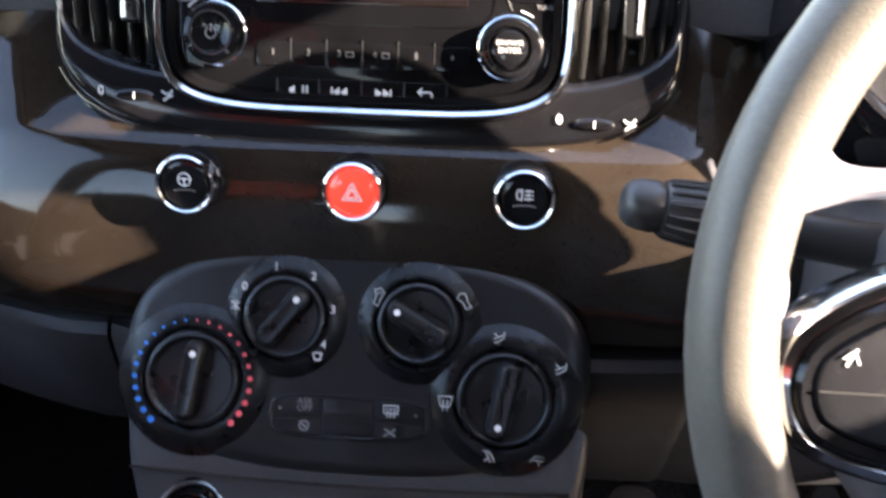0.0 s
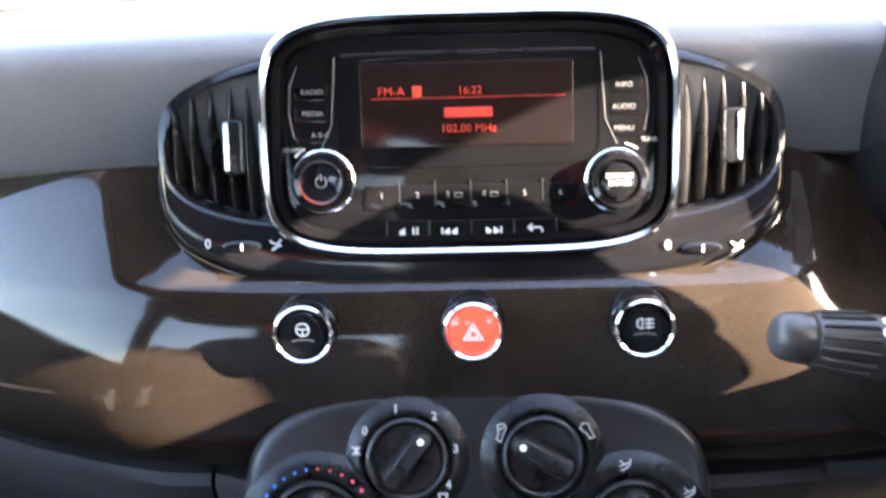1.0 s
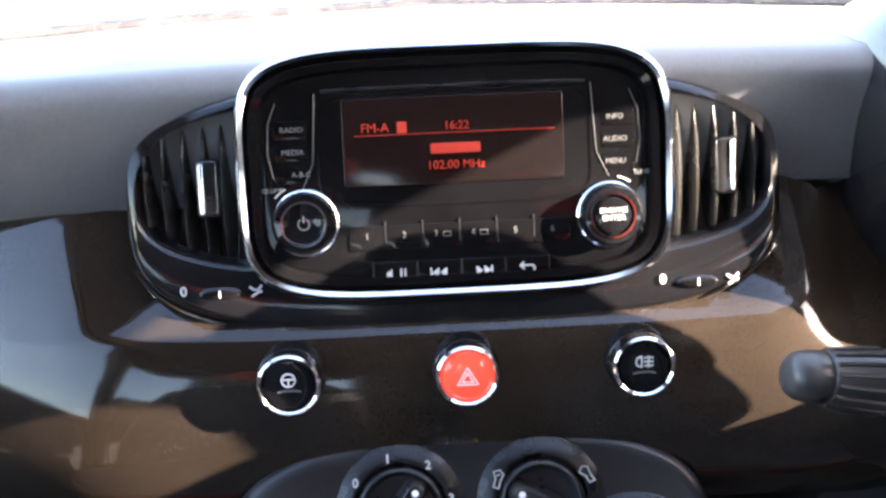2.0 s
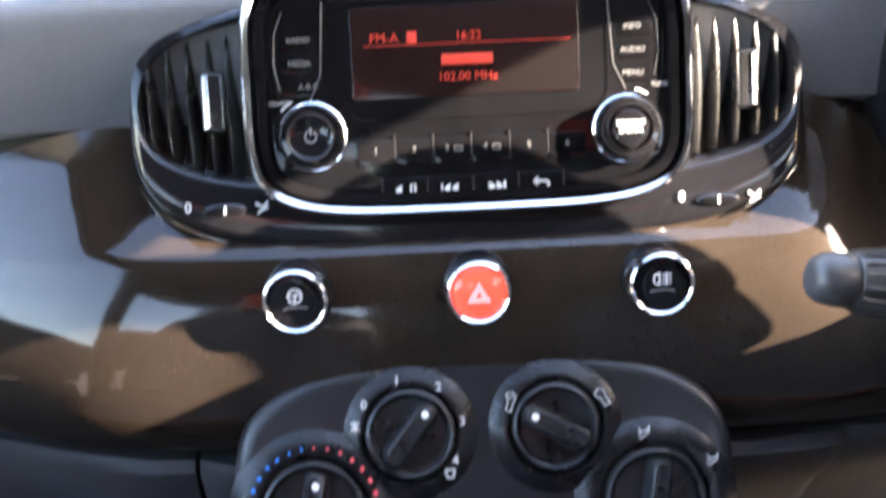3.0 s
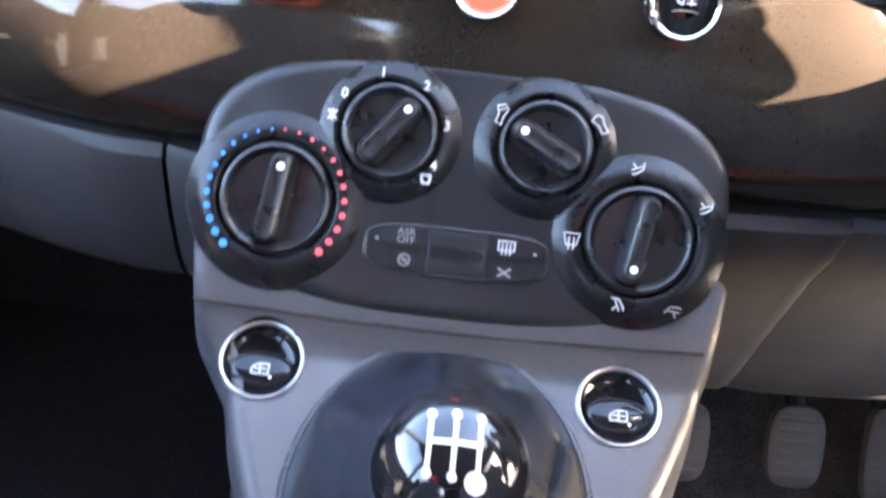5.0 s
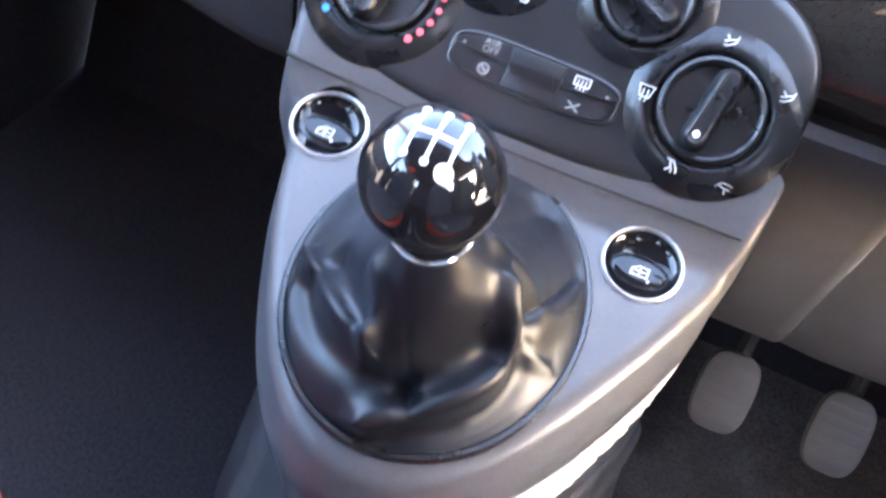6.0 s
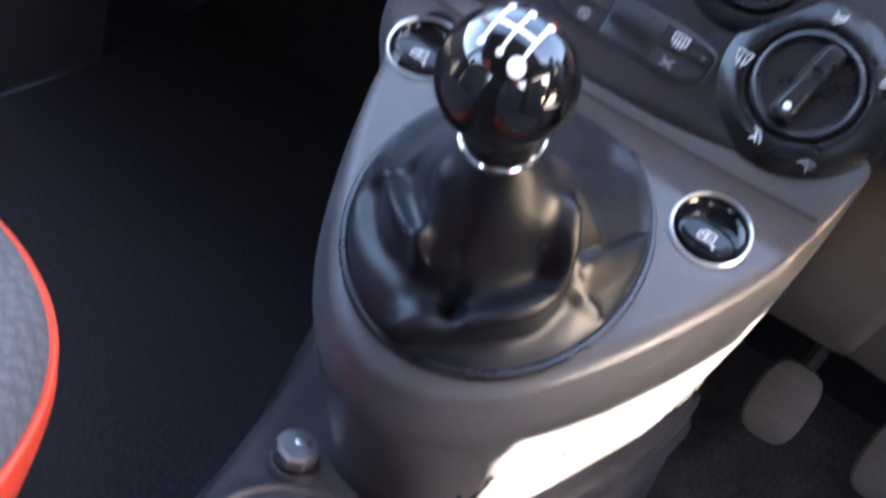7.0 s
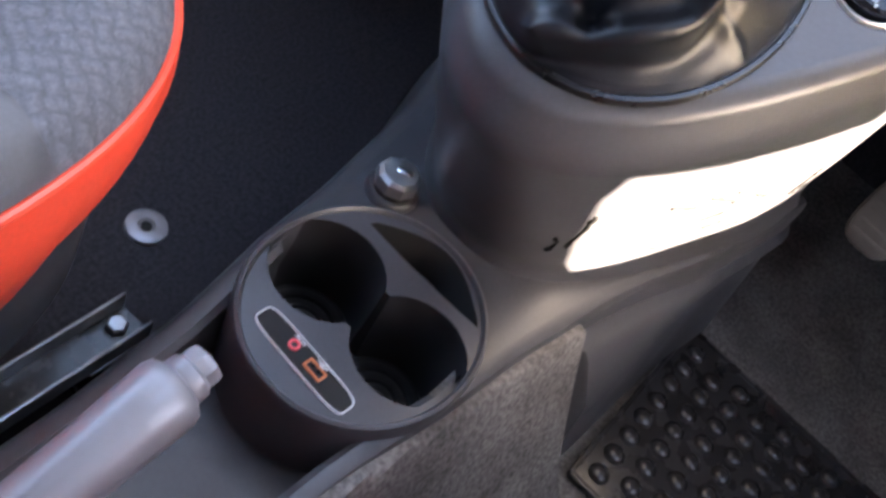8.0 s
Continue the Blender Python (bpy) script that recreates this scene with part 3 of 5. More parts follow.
def car_radio():
    t = thing("car_radio", RADIO, "gloss black car radio with red display and chrome surround", "car radio")
    out = superellipse(0.1185, 0.0690, 4.6, 120, 0, 0.0655)
    part("bezel", band(out, [(0.0, -0.03), (-0.0005, 0.002), (0.001, 0.0065), (0.003, 0.0085), (0.0052, 0.0075), (0.0066, 0.004), (0.007, -0.03)]), CHROME, t, "polished chrome surround")
    part("inner_bezel", band(out, [(0.0071, -0.03), (0.0071, 0.0045), (0.0085, 0.0062), (0.0125, 0.0050), (0.014, 0.001), (0.014, -0.03)]), RADIO_GLOSS, t)
    part("face", prism(out, [(0.0135, -0.01), (0.0135, 0.0015), (0.016, 0.0022)]), RADIO_GLOSS, t)
    # display window
    wdw = superellipse(0.0745, 0.0315, 7, 64, 0, 0.0785)
    part("display_frame", band(wdw, [(0, 0.0015), (0, 0.0025), (0.0008, 0.0027), (0.0022, 0.0024), (0.0022, 0.0015)]), RADIO_GLOSS, t)
    part("display_hood", tube([(x, 0.1108 - 0.0006 * (x / 0.07) ** 4, 0.0024) for x in np.linspace(-0.071, 0.071, 15)], 0.0011, 8, squash=0.6), KNOB, t, "thin raised edge above the display")
    scr = part("display", slab(rrect(0.119, 0.047, 0.002, -0.001, 0.082), 0.0015, 0.0027, 0.0003), SCREEN, t, "dim red radio display")
    hz = 0.0030
    part("band_text", lettering("FM-A", 0.0068, at(-0.043, 0.0895, hz)), SCREEN_TEXT, scr, "", False)
    part("band_box", slab(rrect(0.0052, 0.0062, 0.0005, -0.0285, 0.0895), hz - 0.0002, hz + 0.0001, 0.00005), SCREEN_TEXT, scr)
    part("time_text", lettering("16:22", 0.0062, at(0.001, 0.0895, hz)), SCREEN_TEXT, scr, "", False)
    part("rule", box(0.108, 0.0004, 0.0002, at(0, 0.0858, hz)), SCREEN_TEXT, scr)
    bm = slab(rrect(0.027, 0.0055, 0.0008, 0, 0.0775), hz - 0.0002, hz + 0.0001, 0.00005)
    part("station_bar", bm, SCREEN_TEXT, scr)
    part("frequency_text", lettering("102.00 MHz", 0.0064, at(0, 0.0685, hz)), SCREEN_TEXT, scr, "", False)
    # side keys
    for x, ys in ((-0.0875, (("RADIO", 0.0905), ("MEDIA", 0.0785), ("A-B-C", 0.0665))), (0.0868, (("INFO", 0.0905), ("AUDIO", 0.0785), ("MENU", 0.0665)))):
        s = math.copysign(1, x)
        rim = [(x - s * 0.013, 0.109), (x - s * 0.0105, 0.072), (x - s * 0.004, 0.058)]
        part("key_seam", tube([(a, b, 0.0024) for a, b in rim], 0.00028, 5), SEAMPRINT, t)
        rim = [(x + s * 0.008, 0.105), (x + s * 0.0125, 0.094), (x + s * 0.0135, 0.078), (x + s * 0.011, 0.065)]
        part("key_seam", tube([(a, b, 0.0024) for a, b in rim], 0.00028, 5), SEAMPRINT, t)
        for word, y in ys:
            key = part("side_key", slab(rrect(0.018, 0.0095, 0.002, x + s * 0.001, y), 0.0018, 0.0024, 0.0002), RADIO_GLOSS, t)
            part("key_word", lettering(word, 0.0041, at(x + (0.004 if word == "A-B-C" else 0.0), y, 0.0026)), KEYPRINT, key, "", False)
    # preset keys
    for i, word in enumerate(("1", "2", "3", "4", "5", "6")):
        x = -0.0500 + 0.0202 * i
        key = part("preset_key", slab(rrect(0.0196, 0.0135, 0.0008, x, 0.0305), 0.0018, 0.0029, 0.0005), RADIO_GLOSS, t)
        part("key_number", lettering(word, 0.0050, at(x - (0.003 if i in (2, 3) else 0), 0.0315, 0.0031)), KEYPRINT, key, "", False)
        if i in (2, 3):
            part("key_symbol", strokes([[(-0.002, -0.0012), (0.002, -0.0012), (0.002, 0.0012), (-0.002, 0.0012)]], 0.0005, 0.0031, at(x + 0.003, 0.0313), (0,)), KEYPRINT, key, "", False)
    # mute and pause, back, forward, return
    mirror = lambda polys: [[(-x, y) for x, y in reversed(p)] for p in polys]
    bar = lambda x, w, h: [(x - w, -h), (x + w, -h), (x + w, h), (x - w, h)]
    skip = [bar(-0.0046, 0.0005, 0.0025), [(-0.0040, 0), (-0.0003, -0.0026), (-0.0003, 0.0026)], [(0.0001, 0), (0.0040, -0.0026), (0.0040, 0.0026)]]
    sym = {
        0: [[(-0.0048, -0.0014), (-0.0036, -0.0014), (-0.0018, -0.0030), (-0.0018, 0.0030), (-0.0036, 0.0014), (-0.0048, 0.0014)], bar(0.0030, 0.0005, 0.0030), bar(0.0052, 0.0005, 0.0030)],
        1: skip,
        2: mirror(skip),
    }
    for i in range(4):
        x = -0.0355 + 0.0240 * i
        key = part("control_key", slab(rrect(0.0238, 0.0135, 0.0012, x, 0.0105), 0.0018, 0.0040, 0.0006), RADIO_GLOSS, t)
        if i < 3:
            bm = flat_marks(sym[i], 0.0043, at(x, 0.0105))
        else:
            bm = strokes([[(-0.0035, 0.0016), (0.003, 0.0016), (0.004, 0.0), (0.003, -0.0022), (-0.003, -0.0022)], [(-0.002, 0.0034), (-0.004, 0.0016), (-0.002, -0.0002)]], 0.0010, 0.0043, at(x, 0.0105))
        part("key_symbol", bm, LABEL, key, "", False)
    for x in (-0.0475, -0.0235, 0.0005, 0.0245, 0.0485):
        part("key_gap", box(0.0004, 0.0135, 0.0006, at(x, 0.0105, 0.0040)), SEAMPRINT, t)
    for i in range(1, 6):
        x = -0.0500 + 0.0202 * (i - 0.5)
        part("key_gap", box(0.0004, 0.012, 0.0006, at(x, 0.0335, 0.0029)), SEAMPRINT, t)
    # rotary knobs
    for x, y, power in ((-0.0828, 0.0405, True), (0.0825, 0.0376, False)):
        k = part("knob", lathe([(0.0178, 0.002), (0.0178, 0.0035), (0.0160, 0.0045), (0.0158, 0.0105), (0.0150, 0.0125), (0.0120, 0.0130), (0.0112, 0.0122), (0.0106, 0.0118), (0, 0.0118)]), PIANO, t)
        k.location = (x, y, 0)
        part("knob_ring", lathe([(0.0181, 0.002), (0.0181, 0.0040), (0.0172, 0.0048), (0.0164, 0.0040)]), CHROME, k, "thin chrome ring")
        part("knob_ring", lathe([(0.0126, 0.0124), (0.0123, 0.0133), (0.0114, 0.0133), (0.0110, 0.0124)]), CHROME, k, "thin chrome ring")
        if power:
            arc = [(0.0030 * math.sin(a), 0.0030 * math.cos(a)) for a in [radians(35 + 29 * i) for i in range(11)]]
            part("power_symbol", strokes([arc, [(0, 0.001), (0, 0.0042)]], 0.0007, 0.0121), GREYPRINT, k, "", False)
        else:
            part("knob_cap", lathe([(0.0100, 0.0118), (0.0096, 0.0136), (0.008, 0.0142), (0, 0.0144)]), PIANO, k, "domed gloss black cap")
            part("knob_word", lettering("ENTER", 0.0042, at(0, -0.0012, 0.0147)), LABEL, k, "", False)
            part("knob_word", lettering("BROWSE", 0.0038, at(0, 0.0028, 0.0147)), LABEL, k, "", False)
        part("turn_mark", tube([(x + 0.021 * math.sin(a), y + 0.021 * math.cos(a), 0.0024) for a in [radians((-48 if power else 14) + 5 * i) for i in range(5)]], 0.0004, 5), LABEL, t)
    part("volume_word", lettering("VOLUME", 0.0034, at(-0.1005, 0.0585, 0.0027)), GREYPRINT, t, "", False)
    part("turn_word", lettering("TUNE", 0.0034, at(0.1005, 0.0600, 0.0027)), GREYPRINT, t, "", False)
    return t


# ---- push buttons on the fascia ----
def push_button(x, lit, symbol):
    t = thing("push_button", lean_frame(x, 0.4355, 0.6372, 14), "round red lit warning button with chrome ring" if lit else "round gloss black dashboard button with chrome ring",
              "push button", "dashboard push buttons")
    part("collar", lathe([(0.0184, -0.026), (0.0184, -0.0010), (0.0178, 0.0008), (0.0170, 0.0012)]), PIANO, t)
    part("ring", lathe([(0.0174, -0.020), (0.0172, 0.0082), (0.0167, 0.0106), (0.0156, 0.0114), (0.0147, 0.0106), (0.0144, 0.0080), (0.0144, -0.004)]), CHROME, t, "chrome ring")
    part("cap", lathe([(0.0142, -0.002), (0.0142, 0.0086), (0.0134, 0.0096), (0.0115, 0.0106), (0.0085, 0.0114), (0.0045, 0.0119), (0, 0.0120)] if lit else [(0.0142, -0.002), (0.0142, 0.0086), (0.0132, 0.0098), (0.0095, 0.0104), (0.0050, 0.0100), (0, 0.0098)]), HAZARD if lit else PIANO, t, "lit red lens" if lit else "")
    if symbol == "hazard":
        tri = lambda r: [(r * math.sin(a), r * math.cos(a)) for a in (0, 2.0944, 4.18879)]
        bm = strokes([tri(0.0062), tri(0.0034)], 0.0007, 0.0122, at(0, -0.001), (0, 1))
    elif symbol == "city":
        bm = strokes([[(0.0036 * math.cos(a), 0.0036 * math.sin(a)) for a in [math.pi * i / 6 for i in range(12)]], [(-0.0034, 0.0004), (0.0034, 0.0004)], [(0, 0.0004), (0, -0.0034)]], 0.0007, 0.0108, at(0, 0.0030), (0,))
    else:
        bm = strokes([[(-0.0015, 0.003), (-0.004, 0.002), (-0.0045, 0), (-0.004, -0.002), (-0.0015, -0.003)], [(0, 0.0022), (0.0045, 0.0022)], [(0, 0), (0.0045, 0)], [(0, -0.0022), (0.0045, -0.0022)], [(0.0022, 0.003), (0.0022, -0.003)]],
                     0.0006, 0.0108, at(0, 0.0030), (0,))
    part("symbol", bm, WHITE, t, "", False)
    if symbol != "hazard":
        part("lower_lip", strokes([[(-0.006, -0.0035), (-0.003, -0.0028), (0.003, -0.0028), (0.006, -0.0035)]], 0.0006, 0.0107), GREYPRINT, t, "", False)


# ---- heating controls ----
CLIMATE = lean_frame(0, 0.374, 0.502, 30.4)


def climate_panel():
    t = thing("climate_panel", CLIMATE, "dark grained heater control panel with four round knobs", "climate control")
    out = superellipse(0.1345, 0.0665, 2.75, 96, 0, 0.0475)
    part("plate", prism(out, [(-0.012, -0.085), (-0.004, -0.030), (0.0, -0.008), (0.0015, -0.003), (0.005, -0.0005), (0.010, 0.0)], False, True), PANEL, t)

    def collar(x, y, r, rk):
        return part("knob_collar", lathe([(r + 0.004, -0.0015), (r + 0.001, 0.0004), (r - 0.002, 0.0022), (r - 0.005, 0.0036), (r - 0.008, 0.0045), (rk + 0.0040, 0.0047), (rk + 0.0026, 0.0042), (rk + 0.0014, 0.0028), (rk + 0.0010, -0.002)], 64), COLLAR, t, "glossy black dial collar")

    def knob(x, y, r, turn):
        k = part("knob", lathe([(r, -0.003), (r, 0.0052), (r - 0.0006, 0.0066), (r - 0.002, 0.0072), (r - 0.0032, 0.0066), (r - 0.005, 0.0032), (r * 0.5, 0.0024), (0, 0.0022)], 64), KNOB, t)
        k.matrix_local = at(x, y, 0, turn)
        g = part("grip", prism(rrect(0.0118, 1.62 * r, 0.0056, n=6), [(-0.0018, 0.001), (-0.0004, 0.008), (0.0006, 0.0125), (0.0022, 0.0140), (0.0036, 0.0136)]), KNOB, k)
        part("pointer_dot", lathe([(0.0020, 0.0130), (0.0019, 0.0142), (0, 0.0144)], 16), WHITE, g, "white pointer dot").location = (0, 0.56 * r, 0)
        return k

    spots = ((-0.0915, 0.0340, 0.0420, 0.0275, -9), (-0.0390, 0.0728, 0.0340, 0.0238, -38), (0.0382, 0.0731, 0.0340, 0.0234, 62), (0.0888, 0.0328, 0.0410, 0.0268, 170))
    for x, y, r, rk, turn in spots:
        c = collar(x, y, r, rk)
        c.location = (x, y, 0)
        knob(x, y, rk, turn)
    # warm and cold dots
    hz = 0.0046
    cx, cy = -0.0915, 0.0340
    for i in range(12):
        a = radians(2 + 12.1 * i)
        bm = lathe([(0.0007 + 0.00012 * i, 0), (0.0007 + 0.00012 * i, 0.0003), (0, 0.0003)], 10)
        part("red_dot", bm, RED_DOT, t, "", False).location = (cx + 0.0340 * math.sin(a), cy + 0.0340 * math.cos(a), hz - 0.0002)
        a = -radians(9 + 11.6 * i)
        bm = lathe([(0.0007 + 0.00012 * i, 0), (0.0007 + 0.00012 * i, 0.0003), (0, 0.0003)], 10)
        part("blue_dot", bm, BLUE_DOT, t, "", False).location = (cx + 0.0340 * math.sin(a), cy + 0.0340 * math.cos(a), hz - 0.0002)
    for word, x, y in (("1", -0.0451, 0.1011), ("2", -0.0231, 0.0967), ("3", -0.0112, 0.0781), ("4", -0.0158, 0.0580), ("0", -0.0630, 0.0890)):
        part("fan_number", lettering(word, 0.0068, at(x, y, 0.0050), 0.0001), LABEL, t, "", False)
    part("fan_symbol", strokes([[(-0.002, -0.002), (0.002, 0.002)], [(-0.002, 0.002), (0.002, -0.002)], [(0, 0.0025), (0, -0.0025)]], 0.0010, 0.0050, at(-0.068, 0.078)), LABEL, t, "", False)
    part("screen_symbol", strokes([[(-0.0025, 0.002), (0.0025, 0.002), (0.0016, -0.002), (-0.0016, -0.002)]], 0.0009, 0.0050, at(-0.0190, 0.0512), (0,)), LABEL, t, "", False)
    car = [[(-0.0028, 0.004), (0.0006, 0.0052), (0.0028, 0.003), (0.0012, -0.001), (0.0008, -0.005), (-0.0022, -0.004), (-0.0014, 0)]]
    part("fresh_air_symbol", strokes(car + [[(-0.001, 0.002), (0.001, 0.003)]], 0.0006, 0.0050, at(0.0147, 0.0869, 0, -8), (0,)), LABEL, t, "", False)
    part("recirculate_symbol", strokes(car, 0.0006, 0.0050, at(0.0640, 0.0872, 0, 40), (0,)), LABEL, t, "", False)
    seat = [[(-0.003, 0.0026), (-0.001, 0.0004), (0.0004, 0.0012), (0.0022, 0.0016)], [(0.0026, 0.0034), (0.0022, 0.0), (-0.0014, -0.0024), (-0.0030, -0.0026)], [(-0.0034, -0.0005), (-0.0018, 0.0)]]
    for x, y, turn in ((0.0848, 0.0674, 0), (0.1203, 0.0517, 0), (0.0820, 0.0006, 90)):
        part("airflow_symbol", strokes(seat, 0.0007, 0.0050, at(x, y, 0, turn)), LABEL, t, "", False)
    part("airflow_symbol", strokes([[(-0.004, 0.003), (0.004, 0.003), (0.0025, -0.0028), (-0.0025, -0.0028)], [(-0.0012, 0.001), (-0.0012, -0.005)], [(0.0012, 0.001), (0.0012, -0.005)]], 0.0006, 0.0050, at(0.0556, 0.0297), (0,)), LABEL, t, "", False)
    part("floor_air_symbol", strokes(seat, 0.0007, 0.0050, at(0.109, 0.0005, 0, 150)), GREYPRINT, t, "", False)
    # ribbed strip with a rocker at each end
    frame_out = superellipse(0.0460, 0.0122, 4.0, 48, 0, 0.0162)
    part("switch_frame", band(frame_out, [(-0.0008, -0.003), (-0.0006, 0.0006), (0.0006, 0.0010), (0.0012, 0.0004), (0.0012, -0.003)]), PANEL, t)
    for s in (-1, 1):
        for up in (1, -1):
            o = [(x * 0.93, y) for x, y in superellipse(0.0460, 0.0108, 4.0, 96, 0, 0.0) if (x * s > 0.0152 and y * up >= 0.0006)]
            o = o if s > 0 or up < 0 else o
            hull = [(s * 0.0150, up * 0.0006)] + sorted(o, key=lambda q: math.atan2((q[1]) * up, (q[0] - s * 0.0150) * s)) + [(s * 0.0150, up * 0.0106)]
            if s * up < 0:
                hull = hull[::-1]
            bm = loft([[(x, y, h) for x, y in hull] for h in (-0.002, 0.0014)], False, True)
            r = part("rocker_switch", bm, PANEL, t)
            r.location = (0, 0.0162, 0)
    part("ribbed_insert", box(0.029, 0.021, 0.004, at(0, 0.0162, -0.001), 0.0006), PANEL, t)
    for i in range(13):
        part("rib", box(0.0011, 0.006, 0.0010, pose(-0.0125 + 0.0021 * i, 0.0162, 0.0013, 0, 0, 22)), KNOB, t)
    part("traction_word", lettering("ASR", 0.0052, at(-0.0255, 0.0246, 0.0017)), GREYPRINT, t, "", False)
    part("traction_word", lettering("OFF", 0.0052, at(-0.0255, 0.0204, 0.0017)), GREYPRINT, t, "", False)
    blob = [[(0.0028 * math.cos(a), 0.0028 * math.sin(a)) for a in [math.pi * i / 5 for i in range(10)]], [(-0.002, 0.002), (0.002, -0.002)], [(-0.001, 0), (0.001, 0)]]
    part("lamp_symbol", strokes(blob, 0.0009, 0.0017, at(-0.0255, 0.0106), (0,)), GREYPRINT, t, "", False)
    rear = [[(-0.0040, 0.003), (0.0040, 0.003), (0.0040, -0.0015), (-0.0040, -0.0015)], [(-0.002, 0.0015), (-0.002, -0.0035)], [(0, 0.0015), (0, -0.0035)], [(0.002, 0.0015), (0.002, -0.0035)]]
    part("rear_screen_symbol", strokes(rear, 0.0007, 0.0017, at(0.0245, 0.0220), (0,)), LABEL, t, "", False)
    part("lamp_symbol", strokes([[(-0.003, 0.002), (0.003, -0.002)], [(-0.003, -0.002), (0.003, 0.002)]], 0.0010, 0.0017, at(0.0245, 0.0095)), GREYPRINT, t, "", False)
    for x in (-0.040, 0.039):
        part("indicator", lathe([(0.0010, 0.0012), (0.0009, 0.0018), (0, 0.0019)], 10), GREYPRINT, t).location = (x, 0.0200, 0)
    return t

# ---- gear lever console ----
GEAR = lean_frame(0, 0.3492, 0.4593, 65)
WINDOW_SWITCHES = ((-0.0903, 0.0020), (0.0882, -0.0022))


def console_lines():
    """Rim of the console top and its foot, from the left side round the rear to the right."""
    # across to the left, across to the right, along the slope, foot y, foot half width
    rows = [(0.0, 0.0, -0.160, 0.310, 0.0), (0.022, 0.025, -0.1555, 0.311, 0.022), (0.043, 0.048, -0.139, 0.323, 0.043), (0.063, 0.069, -0.112, 0.346, 0.062),
            (0.081, 0.090, -0.076, 0.384, 0.083), (0.0985, 0.111, -0.036, 0.434, 0.102), (0.1080, 0.125, -0.003, 0.480, 0.119), (0.1135, 0.1295, 0.0085, 0.505, 0.126)]

    def side(s):
        rim = [GEAR @ Vector((s * (b if s > 0 else a), v, 0)) for a, b, v, yf, wf in rows]
        foot = [Vector((s * wf * (1.0 if s > 0 else 0.92), yf, 0.185)) for a, b, v, yf, wf in rows]
        d = -0.0035 if s > 0 else 0.0020
        rim += [Vector((s * (0.1255 - d), 0.3612, 0.4735)), Vector((s * (0.1310 - d), 0.368, 0.490)), Vector((s * (0.134 - d), 0.385, 0.515))]
        foot += [Vector((s * 0.132, 0.53, 0.185)), Vector((s * 0.137, 0.56, 0.185)), Vector((s * 0.141, 0.59, 0.185))]
        return rim, foot
    (rl, fl), (rr, fr) = side(-1), side(1)
    return smooth_line(rl[:0:-1] + rr, 3), smooth_line(fl[:0:-1] + fr, 3)


